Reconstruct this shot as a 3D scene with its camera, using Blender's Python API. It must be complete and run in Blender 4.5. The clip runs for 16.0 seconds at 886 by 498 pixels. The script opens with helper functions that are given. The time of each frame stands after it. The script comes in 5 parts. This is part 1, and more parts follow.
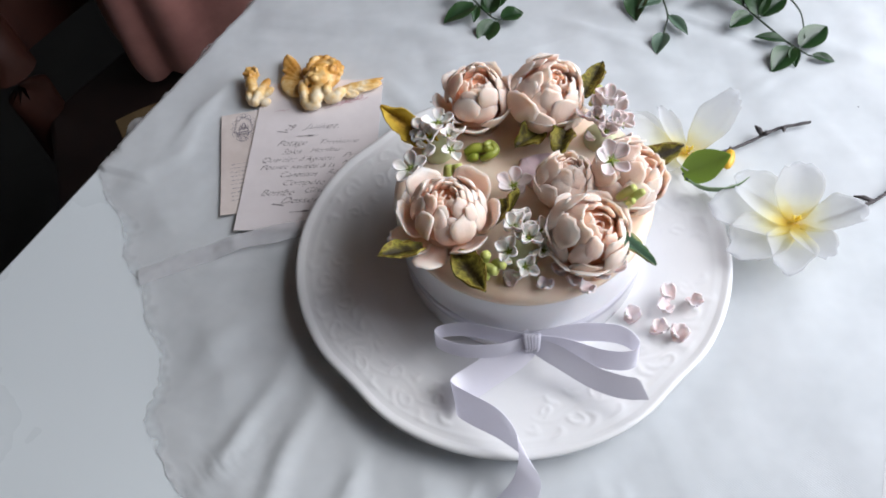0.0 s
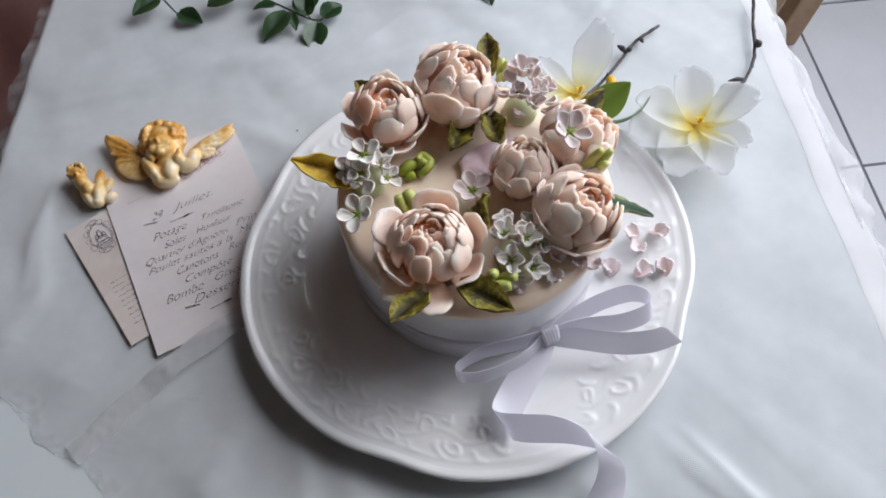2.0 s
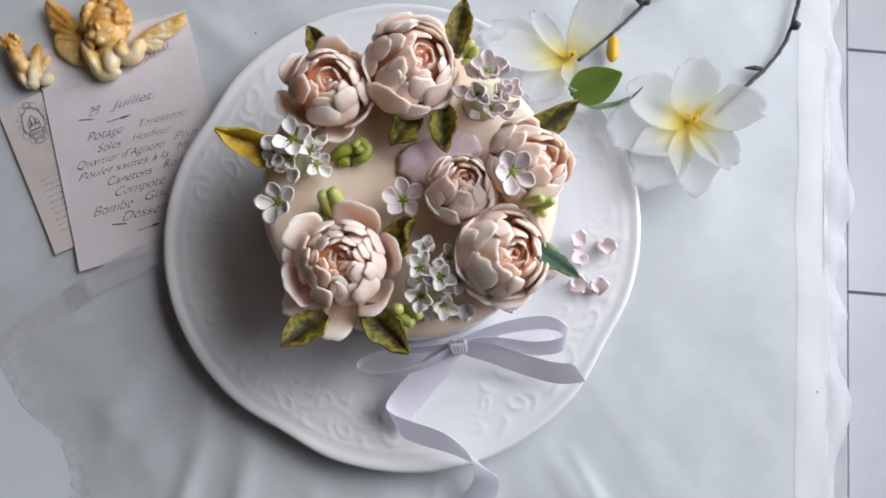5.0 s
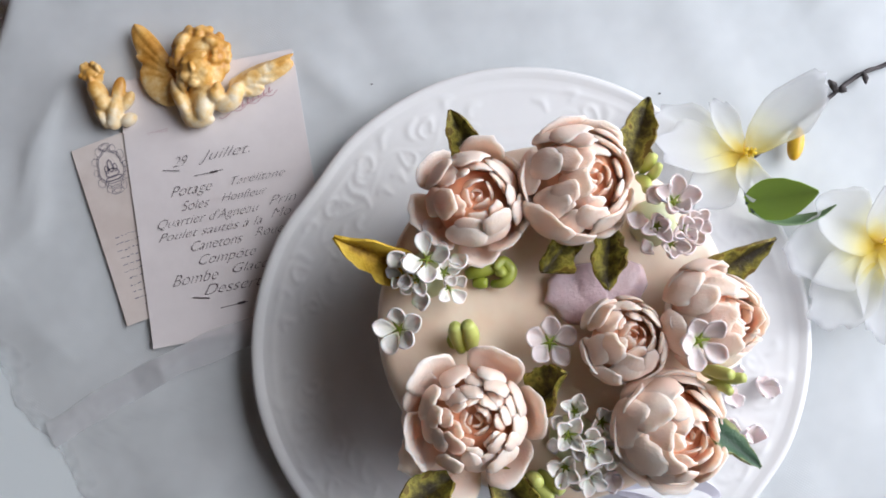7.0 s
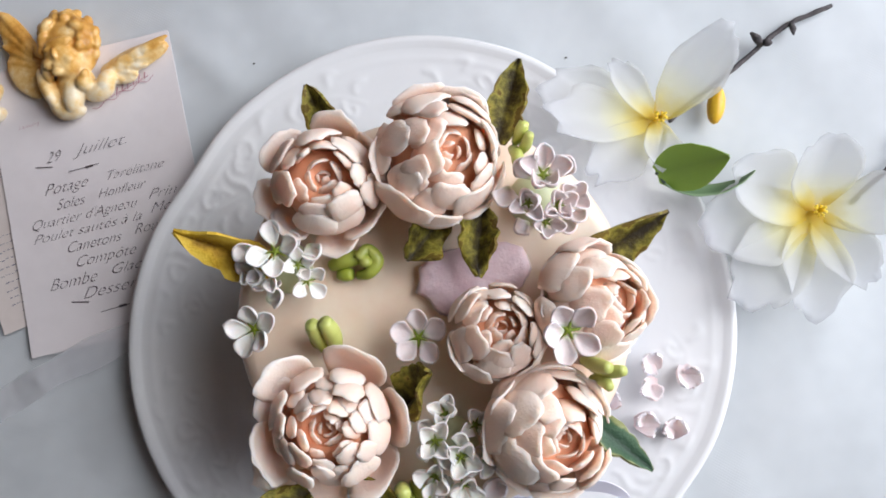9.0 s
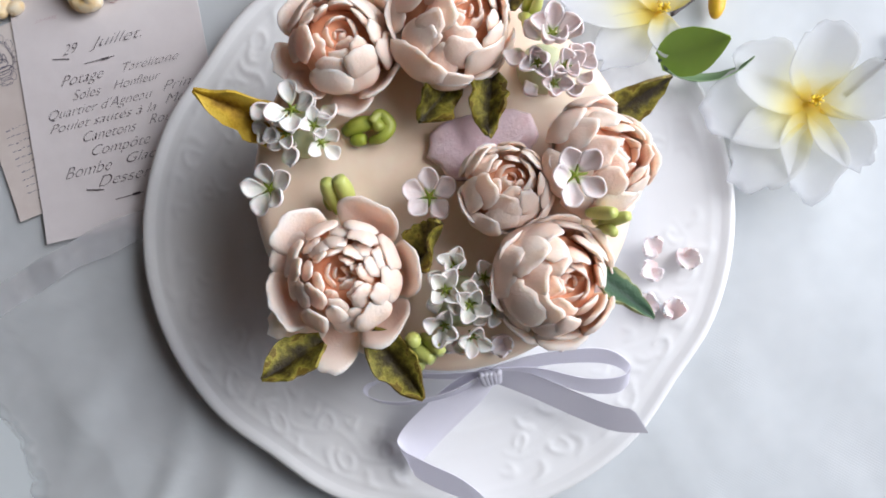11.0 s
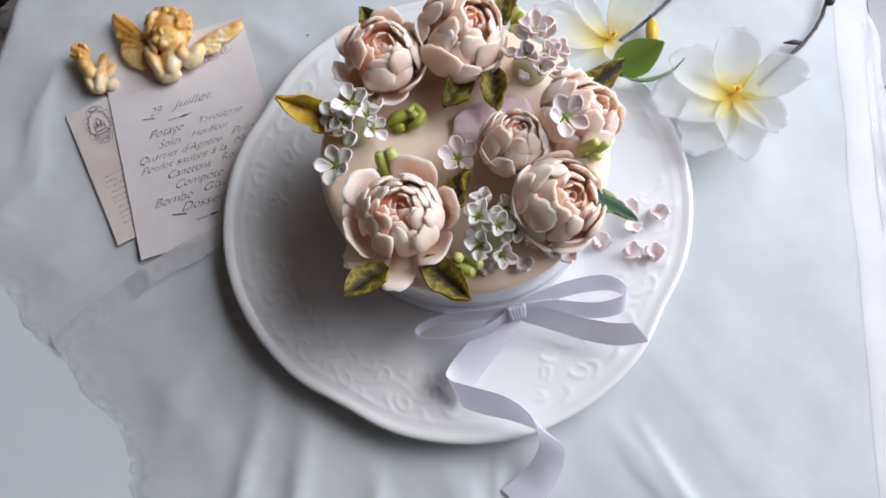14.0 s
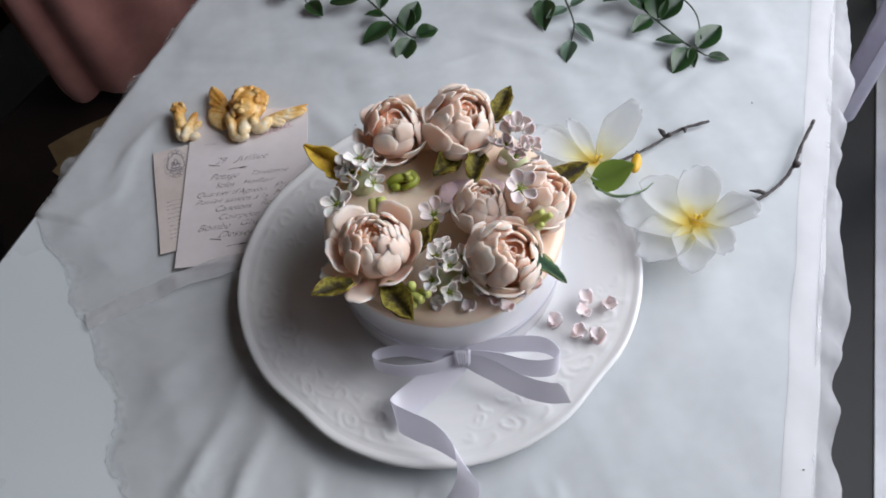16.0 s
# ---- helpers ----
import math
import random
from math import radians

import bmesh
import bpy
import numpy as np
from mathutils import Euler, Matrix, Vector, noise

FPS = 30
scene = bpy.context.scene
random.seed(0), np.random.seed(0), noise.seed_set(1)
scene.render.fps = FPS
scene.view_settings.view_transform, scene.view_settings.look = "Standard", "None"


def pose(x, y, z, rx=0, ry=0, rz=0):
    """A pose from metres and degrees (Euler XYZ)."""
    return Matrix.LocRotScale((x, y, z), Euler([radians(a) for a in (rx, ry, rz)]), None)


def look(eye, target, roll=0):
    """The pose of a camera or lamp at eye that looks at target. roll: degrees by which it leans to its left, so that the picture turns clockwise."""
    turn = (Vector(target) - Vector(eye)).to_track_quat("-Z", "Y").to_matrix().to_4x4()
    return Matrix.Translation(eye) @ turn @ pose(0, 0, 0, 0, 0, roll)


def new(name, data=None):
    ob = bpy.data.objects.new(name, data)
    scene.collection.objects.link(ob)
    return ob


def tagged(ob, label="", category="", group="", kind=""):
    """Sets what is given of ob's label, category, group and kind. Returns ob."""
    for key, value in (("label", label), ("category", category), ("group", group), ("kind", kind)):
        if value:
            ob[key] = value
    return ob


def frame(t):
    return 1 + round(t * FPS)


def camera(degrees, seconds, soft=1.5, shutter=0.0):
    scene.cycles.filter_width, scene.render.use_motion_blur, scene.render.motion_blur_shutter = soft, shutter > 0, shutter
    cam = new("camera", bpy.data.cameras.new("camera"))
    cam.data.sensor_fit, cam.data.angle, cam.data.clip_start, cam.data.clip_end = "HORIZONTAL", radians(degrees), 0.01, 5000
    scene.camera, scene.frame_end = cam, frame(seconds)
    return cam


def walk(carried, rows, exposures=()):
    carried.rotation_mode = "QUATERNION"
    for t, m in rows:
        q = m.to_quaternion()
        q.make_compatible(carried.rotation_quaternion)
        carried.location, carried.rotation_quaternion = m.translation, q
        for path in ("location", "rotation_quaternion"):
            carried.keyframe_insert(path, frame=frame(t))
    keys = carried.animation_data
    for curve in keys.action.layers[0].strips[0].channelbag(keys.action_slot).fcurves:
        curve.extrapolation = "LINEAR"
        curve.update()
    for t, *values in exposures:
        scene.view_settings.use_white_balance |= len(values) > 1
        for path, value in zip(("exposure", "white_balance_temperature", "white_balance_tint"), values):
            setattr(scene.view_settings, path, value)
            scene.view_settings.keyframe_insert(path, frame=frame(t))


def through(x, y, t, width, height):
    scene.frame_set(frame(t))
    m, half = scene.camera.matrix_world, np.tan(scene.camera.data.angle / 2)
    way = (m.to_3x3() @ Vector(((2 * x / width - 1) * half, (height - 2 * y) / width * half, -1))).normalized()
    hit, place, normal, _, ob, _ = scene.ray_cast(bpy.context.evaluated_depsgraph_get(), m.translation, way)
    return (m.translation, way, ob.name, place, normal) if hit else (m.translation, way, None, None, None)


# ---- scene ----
cam = camera(60.0, 16.0, 1.8)
PATH = [
    (0, (-0.0006, -0.2805, 1.1928), (-0.0824, 0.2687, 0.3612), -7.94),
    (0.5, (-0.0404, -0.2583, 1.1930), (-0.0355, 0.2729, 0.3458), -6.60),
    (1, (-0.0662, -0.2395, 1.1938), (-0.0019, 0.2661, 0.3334), -5.56),
    (1.5, (-0.0934, -0.2175, 1.1920), (0.0462, 0.2510, 0.3196), -4.15),
    (2, (-0.1051, -0.2040, 1.1878), (0.0902, 0.2390, 0.3128), -2.77),
    (2.5, (-0.1048, -0.1908, 1.1844), (0.1110, 0.2426, 0.3094), -2.41),
    (3, (-0.0792, -0.1803, 1.1924), (0.1097, 0.2232, 0.2971), -1.41),
    (3.5, (-0.0461, -0.1673, 1.1973), (0.0895, 0.2230, 0.2866), -1.00),
    (3.7, (-0.0347, -0.1668, 1.1981), (0.0734, 0.2022, 0.2750), -1.26),
    (5.8, (0.0024, -0.0333, 1.2244), (0.0253, 0.0543, 0.2286), 0.12),
    (6, (0.0007, -0.0257, 1.2125), (0.0158, 0.0625, 0.2165), -4.44),
    (6.5, (-0.0134, -0.0024, 1.1824), (-0.0153, 0.0817, 0.1860), -13.20),
    (7, (-0.0307, 0.0182, 1.1618), (-0.0399, 0.1060, 0.1657), -15.49),
    (7.5, (-0.0245, 0.0322, 1.1306), (-0.0360, 0.1187, 0.1344), -17.21),
    (8, (-0.0021, 0.0288, 1.1255), (-0.0433, 0.1205, 0.1306), -34.96),
    (8.5, (0.0195, 0.0169, 1.1243), (-0.0178, 0.1028, 0.1287), -35.01),
    (9, (0.0343, 0.0082, 1.1260), (-0.0133, 0.0882, 0.1303), -42.61),
    (9.2, (0.0388, 0.0026, 1.1238), (-0.0104, 0.0778, 0.1278), -45.23),
    (11.3, (0.0054, -0.0451, 1.1350), (-0.0318, 0.0313, 0.1386), -36.66),
    (11.5, (-0.0055, -0.0412, 1.1358), (-0.0408, 0.0358, 0.1394), -34.68),
    (12, (-0.0169, -0.0303, 1.1297), (-0.0492, 0.0498, 0.1334), -33.43),
    (12.5, (-0.0319, -0.0239, 1.1345), (-0.0509, 0.0723, 0.1393), -23.77),
    (13, (-0.0370, -0.0477, 1.1513), (-0.0337, 0.0963, 0.1617), -14.41),
    (13.5, (-0.0382, -0.0942, 1.1790), (-0.0253, 0.1061, 0.1994), -12.44),
    (14, (-0.0318, -0.1515, 1.2057), (0.0064, 0.1249, 0.2454), -9.07),
    (14.5, (-0.0208, -0.1841, 1.2255), (0.0556, 0.1940, 0.3029), -5.95),
    (15, (-0.0137, -0.2219, 1.2365), (0.0409, 0.1974, 0.3303), -7.59),
    (15.5, (0.0056, -0.2502, 1.2408), (0.0250, 0.2443, 0.3718), -7.52),
    (16, (0.0207, -0.2678, 1.2382), (-0.0057, 0.2458, 0.3806), -8.05),
]
walk(cam, [(t, look(eye, target, roll)) for t, eye, target, roll in PATH], [(0, -0.02), (1.5, -0.12), (2.5, -0.22), (3.5, -0.22), (5.8, -0.28), (6.4, -0.12), (7, 0.0), (8, 0.02), (9, -0.06), (11.3, 0.02), (12.5, 0.10), (13.5, 0.08), (14.5, -0.28), (15.5, -0.38), (16, -0.36)])

# ---- world and light ----
AXIS = 70.2  # the room's long axis, in degrees from +x
ROOM = Matrix.Rotation(radians(AXIS - 90), 4, "Z")  # local x: towards the balcony door, local y: along it


def room(v, u, z=0.0):
    return ROOM @ Vector((v, u, z))


world = bpy.data.worlds.new("sky")
scene.world = world
world.use_nodes = True
sky = world.node_tree.nodes.new("ShaderNodeTexSky")
sky.sky_type, sky.sun_disc = "NISHITA", False
sky.sun_elevation, sky.sun_rotation = radians(41), radians(75)
backing = world.node_tree.nodes["Background"]
backing.inputs["Strength"].default_value = 0.09
world.node_tree.links.new(sky.outputs[0], backing.inputs["Color"])

sun = new("sun", bpy.data.lights.new("sun", "SUN"))
sun.data.energy, sun.data.angle, sun.data.color = 0.95, radians(32), (1.0, 0.985, 0.965)
sun.matrix_basis = look(room(3.2, 1.9, 3.9), (0, 0, 0.75))

door_light = new("door_daylight", bpy.data.lights.new("door_daylight", "AREA"))
door_light.data.shape, door_light.data.size, door_light.data.size_y = "RECTANGLE", 1.05, 1.15
door_light.data.energy, door_light.data.color = 20.0, (0.875, 0.91, 1.0)
door_light.matrix_basis = look(room(0.72, 0.42, 1.34), room(-0.1, 0.02, 0.86))


# ---- materials ----
def nodes_of(name):
    m = bpy.data.materials.new(name)
    m.use_nodes = True
    t = m.node_tree
    return m, t.nodes, t.links, t.nodes["Principled BSDF"]


def noise_of(n, l, scale, detail=4.0, rough=0.6, coords=None):
    tex = n.new("ShaderNodeTexNoise")
    tex.inputs["Scale"].default_value, tex.inputs["Detail"].default_value = scale, detail
    tex.inputs["Roughness"].default_value = rough
    if coords:
        l.new(coords, tex.inputs["Vector"])
    return tex


def ramp_of(n, stops):
    r = n.new("ShaderNodeValToRGB")
    while len(r.color_ramp.elements) < len(stops):
        r.color_ramp.elements.new(0.5)
    for e, (p, c) in zip(r.color_ramp.elements, stops):
        e.position, e.color = p, (*c, 1)
    return r


def surface(name, a, b, scale=40.0, fine=400.0, rough=0.5, bump=0.1, depth=0.001, metal=0.0, sss=0.0, sheen=0.0, coat=0.0, spread=(0.35, 0.65)):
    """A plain material: two tones mixed by broad noise, fine relief, and gloss that varies a little."""
    m, n, l, p = nodes_of(name)
    c = n.new("ShaderNodeTexCoord").outputs["Object"]
    broad = noise_of(n, l, scale, 5, 0.6, c)
    r = ramp_of(n, [(spread[0], a), (spread[1], b)])
    l.new(broad.outputs["Fac"], r.inputs["Fac"])
    l.new(r.outputs["Color"], p.inputs["Base Color"])
    grain = noise_of(n, l, fine, 4, 0.65, c)
    bp = n.new("ShaderNodeBump")
    bp.inputs["Strength"].default_value, bp.inputs["Distance"].default_value = bump, depth
    l.new(grain.outputs["Fac"], bp.inputs["Height"])
    l.new(bp.outputs["Normal"], p.inputs["Normal"])
    mp = n.new("ShaderNodeMapRange")
    mp.inputs["To Min"].default_value, mp.inputs["To Max"].default_value = max(0.02, rough - 0.08), min(1, rough + 0.08)
    l.new(broad.outputs["Fac"], mp.inputs["Value"])
    l.new(mp.outputs["Result"], p.inputs["Roughness"])
    p.inputs["Metallic"].default_value = metal
    if sss:
        p.inputs["Subsurface Weight"].default_value = sss
        p.inputs["Subsurface Radius"].default_value = (1.0, 0.55, 0.4)
        p.inputs["Subsurface Scale"].default_value = 0.004
    p.inputs["Sheen Weight"].default_value = sheen
    p.inputs["Coat Weight"].default_value = coat
    p.inputs["Coat Roughness"].default_value = 0.1
    return m


def petal_material(name, stops, rough=0.5, sss=0.12, grain=900.0, bump=0.25, mottled=0.12, through=0.0, clear=0.0, gloss=0.5, depth=0.0015, spread=(1.0, 0.7, 0.55)):
    """Colour runs from the petal's base to its edge, with mottling and grain."""
    m, n, l, p = nodes_of(name)
    uv = n.new("ShaderNodeUVMap")
    sep = n.new("ShaderNodeSeparateXYZ")
    l.new(uv.outputs["UV"], sep.inputs["Vector"])
    c = n.new("ShaderNodeTexCoord").outputs["Object"]
    mot = noise_of(n, l, 160, 4, 0.6, c)
    ad = n.new("ShaderNodeMath")
    ad.operation = "MULTIPLY_ADD"
    ad.inputs[1].default_value = mottled * 2
    l.new(mot.outputs["Fac"], ad.inputs[0])
    off = n.new("ShaderNodeMath")
    off.operation = "SUBTRACT"
    off.inputs[1].default_value = mottled
    l.new(sep.outputs["Y"], off.inputs[0])
    l.new(off.outputs[0], ad.inputs[2])
    r = ramp_of(n, stops)
    l.new(ad.outputs[0], r.inputs["Fac"])
    info = n.new("ShaderNodeObjectInfo")
    hsv = n.new("ShaderNodeHueSaturation")
    mv = n.new("ShaderNodeMapRange")
    mv.inputs["To Min"].default_value, mv.inputs["To Max"].default_value = 0.9, 1.06
    l.new(info.outputs["Random"], mv.inputs["Value"])
    l.new(mv.outputs["Result"], hsv.inputs["Value"])
    l.new(r.outputs["Color"], hsv.inputs["Color"])
    l.new(hsv.outputs["Color"], p.inputs["Base Color"])
    p.inputs["Roughness"].default_value = rough
    p.inputs["Specular IOR Level"].default_value = gloss
    p.inputs["Subsurface Weight"].default_value = sss
    p.inputs["Subsurface Radius"].default_value = spread
    p.inputs["Subsurface Scale"].default_value = depth
    g = noise_of(n, l, grain, 3, 0.6, c)
    bp = n.new("ShaderNodeBump")
    bp.inputs["Strength"].default_value, bp.inputs["Distance"].default_value = bump, 0.0006
    l.new(g.outputs["Fac"], bp.inputs["Height"])
    l.new(bp.outputs["Normal"], p.inputs["Normal"])
    if through:
        tr = n.new("ShaderNodeBsdfTranslucent")
        l.new(hsv.outputs["Color"], tr.inputs["Color"])
        mx = n.new("ShaderNodeMixShader")
        mx.inputs[0].default_value = through
        l.new(p.outputs[0], mx.inputs[1])
        l.new(tr.outputs[0], mx.inputs[2])
        l.new(mx.outputs[0], n["Material Output"].inputs["Surface"])
        if clear:
            gap, out = n.new("ShaderNodeBsdfTransparent"), n.new("ShaderNodeMixShader")
            out.inputs[0].default_value = clear
            l.new(mx.outputs[0], out.inputs[1])
            l.new(gap.outputs[0], out.inputs[2])
            l.new(out.outputs[0], n["Material Output"].inputs["Surface"])
    return m


def sheer(name, tone, clear, weave=1400.0, rough=0.9, frayed=False):
    """A thin woven cloth: diffuse and translucent threads with gaps between them."""
    m, n, l, p = nodes_of(name)
    c = n.new("ShaderNodeTexCoord").outputs["Object"]
    p.inputs["Base Color"].default_value = (*tone, 1)
    p.inputs["Roughness"].default_value = rough
    p.inputs["Sheen Weight"].default_value = 0.2
    tr = n.new("ShaderNodeBsdfTranslucent")
    tr.inputs["Color"].default_value = (*tone, 1)
    mx = n.new("ShaderNodeMixShader")
    mx.inputs[0].default_value = 0.35
    l.new(p.outputs[0], mx.inputs[1])
    l.new(tr.outputs[0], mx.inputs[2])
    gap = n.new("ShaderNodeBsdfTransparent")
    fade = noise_of(n, l, 9, 4, 0.6, c)
    mr = n.new("ShaderNodeMapRange")
    mr.inputs["From Min"].default_value, mr.inputs["From Max"].default_value = 0.3, 0.7
    mr.inputs["To Min"].default_value, mr.inputs["To Max"].default_value = max(0, clear - 0.16), clear + 0.16
    l.new(fade.outputs["Fac"], mr.inputs["Value"])
    out = n.new("ShaderNodeMixShader")
    if frayed:  # threads thin out towards the torn edge
        uv = n.new("ShaderNodeUVMap")
        sep = n.new("ShaderNodeSeparateXYZ")
        l.new(uv.outputs["UV"], sep.inputs["Vector"])
        tear = noise_of(n, l, 38, 2, 0.5, c)
        near = n.new("ShaderNodeMath")
        near.operation = "MULTIPLY_ADD"
        near.inputs[1].default_value = -0.10
        l.new(tear.outputs["Fac"], near.inputs[0])
        l.new(sep.outputs["X"], near.inputs[2])
        loose = n.new("ShaderNodeMapRange")
        loose.inputs["From Min"].default_value, loose.inputs["From Max"].default_value = -0.058, -0.018
        loose.inputs["To Min"].default_value, loose.inputs["To Max"].default_value = 0.97, 0.0
        l.new(near.outputs[0], loose.inputs["Value"])
        most = n.new("ShaderNodeMath")
        most.operation = "MAXIMUM"
        l.new(mr.outputs["Result"], most.inputs[0])
        l.new(loose.outputs["Result"], most.inputs[1])
        l.new(most.outputs[0], out.inputs[0])
    else:
        l.new(mr.outputs["Result"], out.inputs[0])
    l.new(mx.outputs[0], out.inputs[1])
    l.new(gap.outputs[0], out.inputs[2])
    l.new(out.outputs[0], n["Material Output"].inputs["Surface"])
    net = []
    for turn in (35, -50):
        mp = n.new("ShaderNodeMapping")
        mp.inputs["Rotation"].default_value[2] = radians(turn)
        l.new(c, mp.inputs["Vector"])
        wave = n.new("ShaderNodeTexWave")
        wave.inputs["Scale"].default_value, wave.inputs["Distortion"].default_value = 260, 1.2
        l.new(mp.outputs["Vector"], wave.inputs["Vector"])
        net.append(wave)
    both = n.new("ShaderNodeMath")
    both.operation = "ADD"
    l.new(net[0].outputs["Fac"], both.inputs[0])
    l.new(net[1].outputs["Fac"], both.inputs[1])
    patch = noise_of(n, l, 22, 3, 0.6, c)
    keep = n.new("ShaderNodeMapRange")
    keep.inputs["From Min"].default_value, keep.inputs["From Max"].default_value = 0.58, 0.72
    l.new(patch.outputs["Fac"], keep.inputs["Value"])
    high = n.new("ShaderNodeMath")
    high.operation = "MULTIPLY"
    l.new(both.outputs[0], high.inputs[0])
    l.new(keep.outputs["Result"], high.inputs[1])
    soft = noise_of(n, l, 55, 4, 0.55, c)
    total = n.new("ShaderNodeMath")
    total.operation = "MULTIPLY_ADD"
    total.inputs[1].default_value = 2.2
    l.new(soft.outputs["Fac"], total.inputs[0])
    l.new(high.outputs[0], total.inputs[2])
    bp = n.new("ShaderNodeBump")
    bp.inputs["Strength"].default_value, bp.inputs["Distance"].default_value = 0.22, 0.0004
    l.new(total.outputs[0], bp.inputs["Height"])
    l.new(bp.outputs["Normal"], p.inputs["Normal"])
    return m


BEAN_PASTE = dict(rough=0.7, sss=0.8, mottled=0.14, bump=0.5, gloss=0.2, depth=0.0034, spread=(1.0, 0.82, 0.70))
PEONY = petal_material("peony_cream", [(0.0, (0.89, 0.53, 0.38)), (0.4, (0.90, 0.65, 0.53)), (0.75, (0.91, 0.705, 0.60)), (1.0, (0.91, 0.73, 0.635))], **BEAN_PASTE)
PEONY_PALE = petal_material("peony_cream_pale", [(0.0, (0.89, 0.61, 0.47)), (0.4, (0.90, 0.695, 0.59)), (1.0, (0.91, 0.76, 0.68))], **BEAN_PASTE)
PEONY_DEEP = petal_material("peony_cream_deep", [(0.0, (0.87, 0.36, 0.17)), (0.45, (0.89, 0.55, 0.39)), (0.8, (0.90, 0.665, 0.55)), (1.0, (0.905, 0.715, 0.615))], **BEAN_PASTE)
WHITE_BLOOM = petal_material("white_bloom_cream", [(0.0, (0.62, 0.66, 0.40)), (0.2, (0.80, 0.79, 0.72)), (0.7, (0.86, 0.82, 0.79)), (1.0, (0.88, 0.80, 0.77))], sss=0.3, mottled=0.06, gloss=0.35)
PINK_BLOOM = petal_material("pink_bloom_cream", [(0.0, (0.56, 0.59, 0.36)), (0.2, (0.76, 0.67, 0.66)), (0.7, (0.80, 0.71, 0.70)), (1.0, (0.82, 0.71, 0.70))], sss=0.3, mottled=0.06, gloss=0.35)
PLATE_PETAL = petal_material("fallen_petal_cream", [(0.0, (0.80, 0.66, 0.65)), (1.0, (0.86, 0.79, 0.79))], sss=0.3)
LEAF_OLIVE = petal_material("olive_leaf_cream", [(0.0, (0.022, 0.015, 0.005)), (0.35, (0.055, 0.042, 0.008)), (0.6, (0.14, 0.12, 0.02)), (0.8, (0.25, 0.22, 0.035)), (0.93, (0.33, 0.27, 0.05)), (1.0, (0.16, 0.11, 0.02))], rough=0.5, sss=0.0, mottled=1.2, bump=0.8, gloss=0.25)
LEAF_YELLOW = petal_material("yellow_leaf_cream", [(0.0, (0.15, 0.07, 0.008)), (0.3, (0.36, 0.20, 0.015)), (0.6, (0.60, 0.37, 0.03)), (1.0, (0.70, 0.48, 0.06))], rough=0.55, sss=0.0, mottled=0.8, bump=0.5, gloss=0.25)
LEAF_GREEN = petal_material("blue_green_leaf_cream", [(0.0, (0.015, 0.035, 0.02)), (0.5, (0.035, 0.08, 0.045)), (0.85, (0.06, 0.12, 0.06)), (1.0, (0.30, 0.32, 0.14))], rough=0.45, sss=0.0, mottled=0.25, bump=0.5, gloss=0.25)
PEONY_HEART = petal_material("peony_heart_cream", [(0.0, (0.80, 0.40, 0.24)), (1.0, (0.83, 0.50, 0.35))], rough=0.62, sss=0.2, gloss=0.2)
BUD_GREEN = petal_material("bud_green_cream", [(0.0, (0.20, 0.26, 0.02)), (0.6, (0.36, 0.42, 0.05)), (1.0, (0.52, 0.56, 0.16))], rough=0.35, sss=0.1, mottled=0.2)
STAMEN = petal_material("yellow_stamens", [(0.0, (0.85, 0.62, 0.05)), (1.0, (0.88, 0.72, 0.16))], rough=0.7, sss=0.0)
SILK = petal_material("white_silk_petal", [(0.0, (0.86, 0.60, 0.03)), (0.14, (0.88, 0.73, 0.16)), (0.32, (0.89, 0.86, 0.60)), (0.52, (0.80, 0.80, 0.76)), (1.0, (0.77, 0.78, 0.81))], rough=0.75, sss=0.0, grain=2500, bump=0.1, mottled=0.06, through=0.5, clear=0.55)
IVY = petal_material("ivy_leaf_plastic", [(0.0, (0.008, 0.026, 0.008)), (0.5, (0.014, 0.046, 0.012)), (1.0, (0.028, 0.075, 0.02))], rough=0.38, sss=0.0, mottled=0.2, bump=0.3)
IVY_PALE = petal_material("ivy_leaf_grey", [(0.0, (0.035, 0.075, 0.045)), (1.0, (0.12, 0.19, 0.13))], rough=0.5, sss=0.0)
LEAF_BRIGHT = petal_material("bright_leaf_fabric", [(0.0, (0.16, 0.26, 0.02)), (1.0, (0.24, 0.38, 0.04))], rough=0.6, sss=0.0, through=0.2)
LEAF_DULL = petal_material("dull_leaf_fabric", [(0.0, (0.10, 0.20, 0.08)), (1.0, (0.28, 0.40, 0.22))], rough=0.6, sss=0.0, through=0.2)

PORCELAIN = surface("porcelain_glaze", (0.765, 0.765, 0.765), (0.80, 0.803, 0.805), 14, 60, 0.2, 0.04, 0.0008, coat=0.4)
CAKE_SIDE = surface("cake_side_icing", (0.78, 0.77, 0.80), (0.84, 0.83, 0.85), 20, 200, 0.3, 0.1, 0.0006, sss=0.1, coat=0.15)
CAKE_TOP = surface("cake_peach_glaze", (0.79, 0.59, 0.44), (0.87, 0.75, 0.62), 18, 260, 0.38, 0.12, 0.0006, sss=0.2, coat=0.1)
MAUVE = surface("mauve_cream", (0.76, 0.55, 0.60), (0.83, 0.66, 0.70), 60, 500, 0.25, 0.5, 0.0012, sss=0.15, coat=0.2)
SATIN = petal_material("satin_ribbon", [(0.0, (0.87, 0.86, 0.91)), (1.0, (0.89, 0.88, 0.93))], rough=0.27, sss=0.0, grain=2500, bump=0.05, through=0.50, gloss=1.0)
PAPER_GREY = surface("aged_paper_grey", (0.68, 0.63, 0.63), (0.76, 0.71, 0.71), 22, 900, 0.85, 0.15, 0.0003)
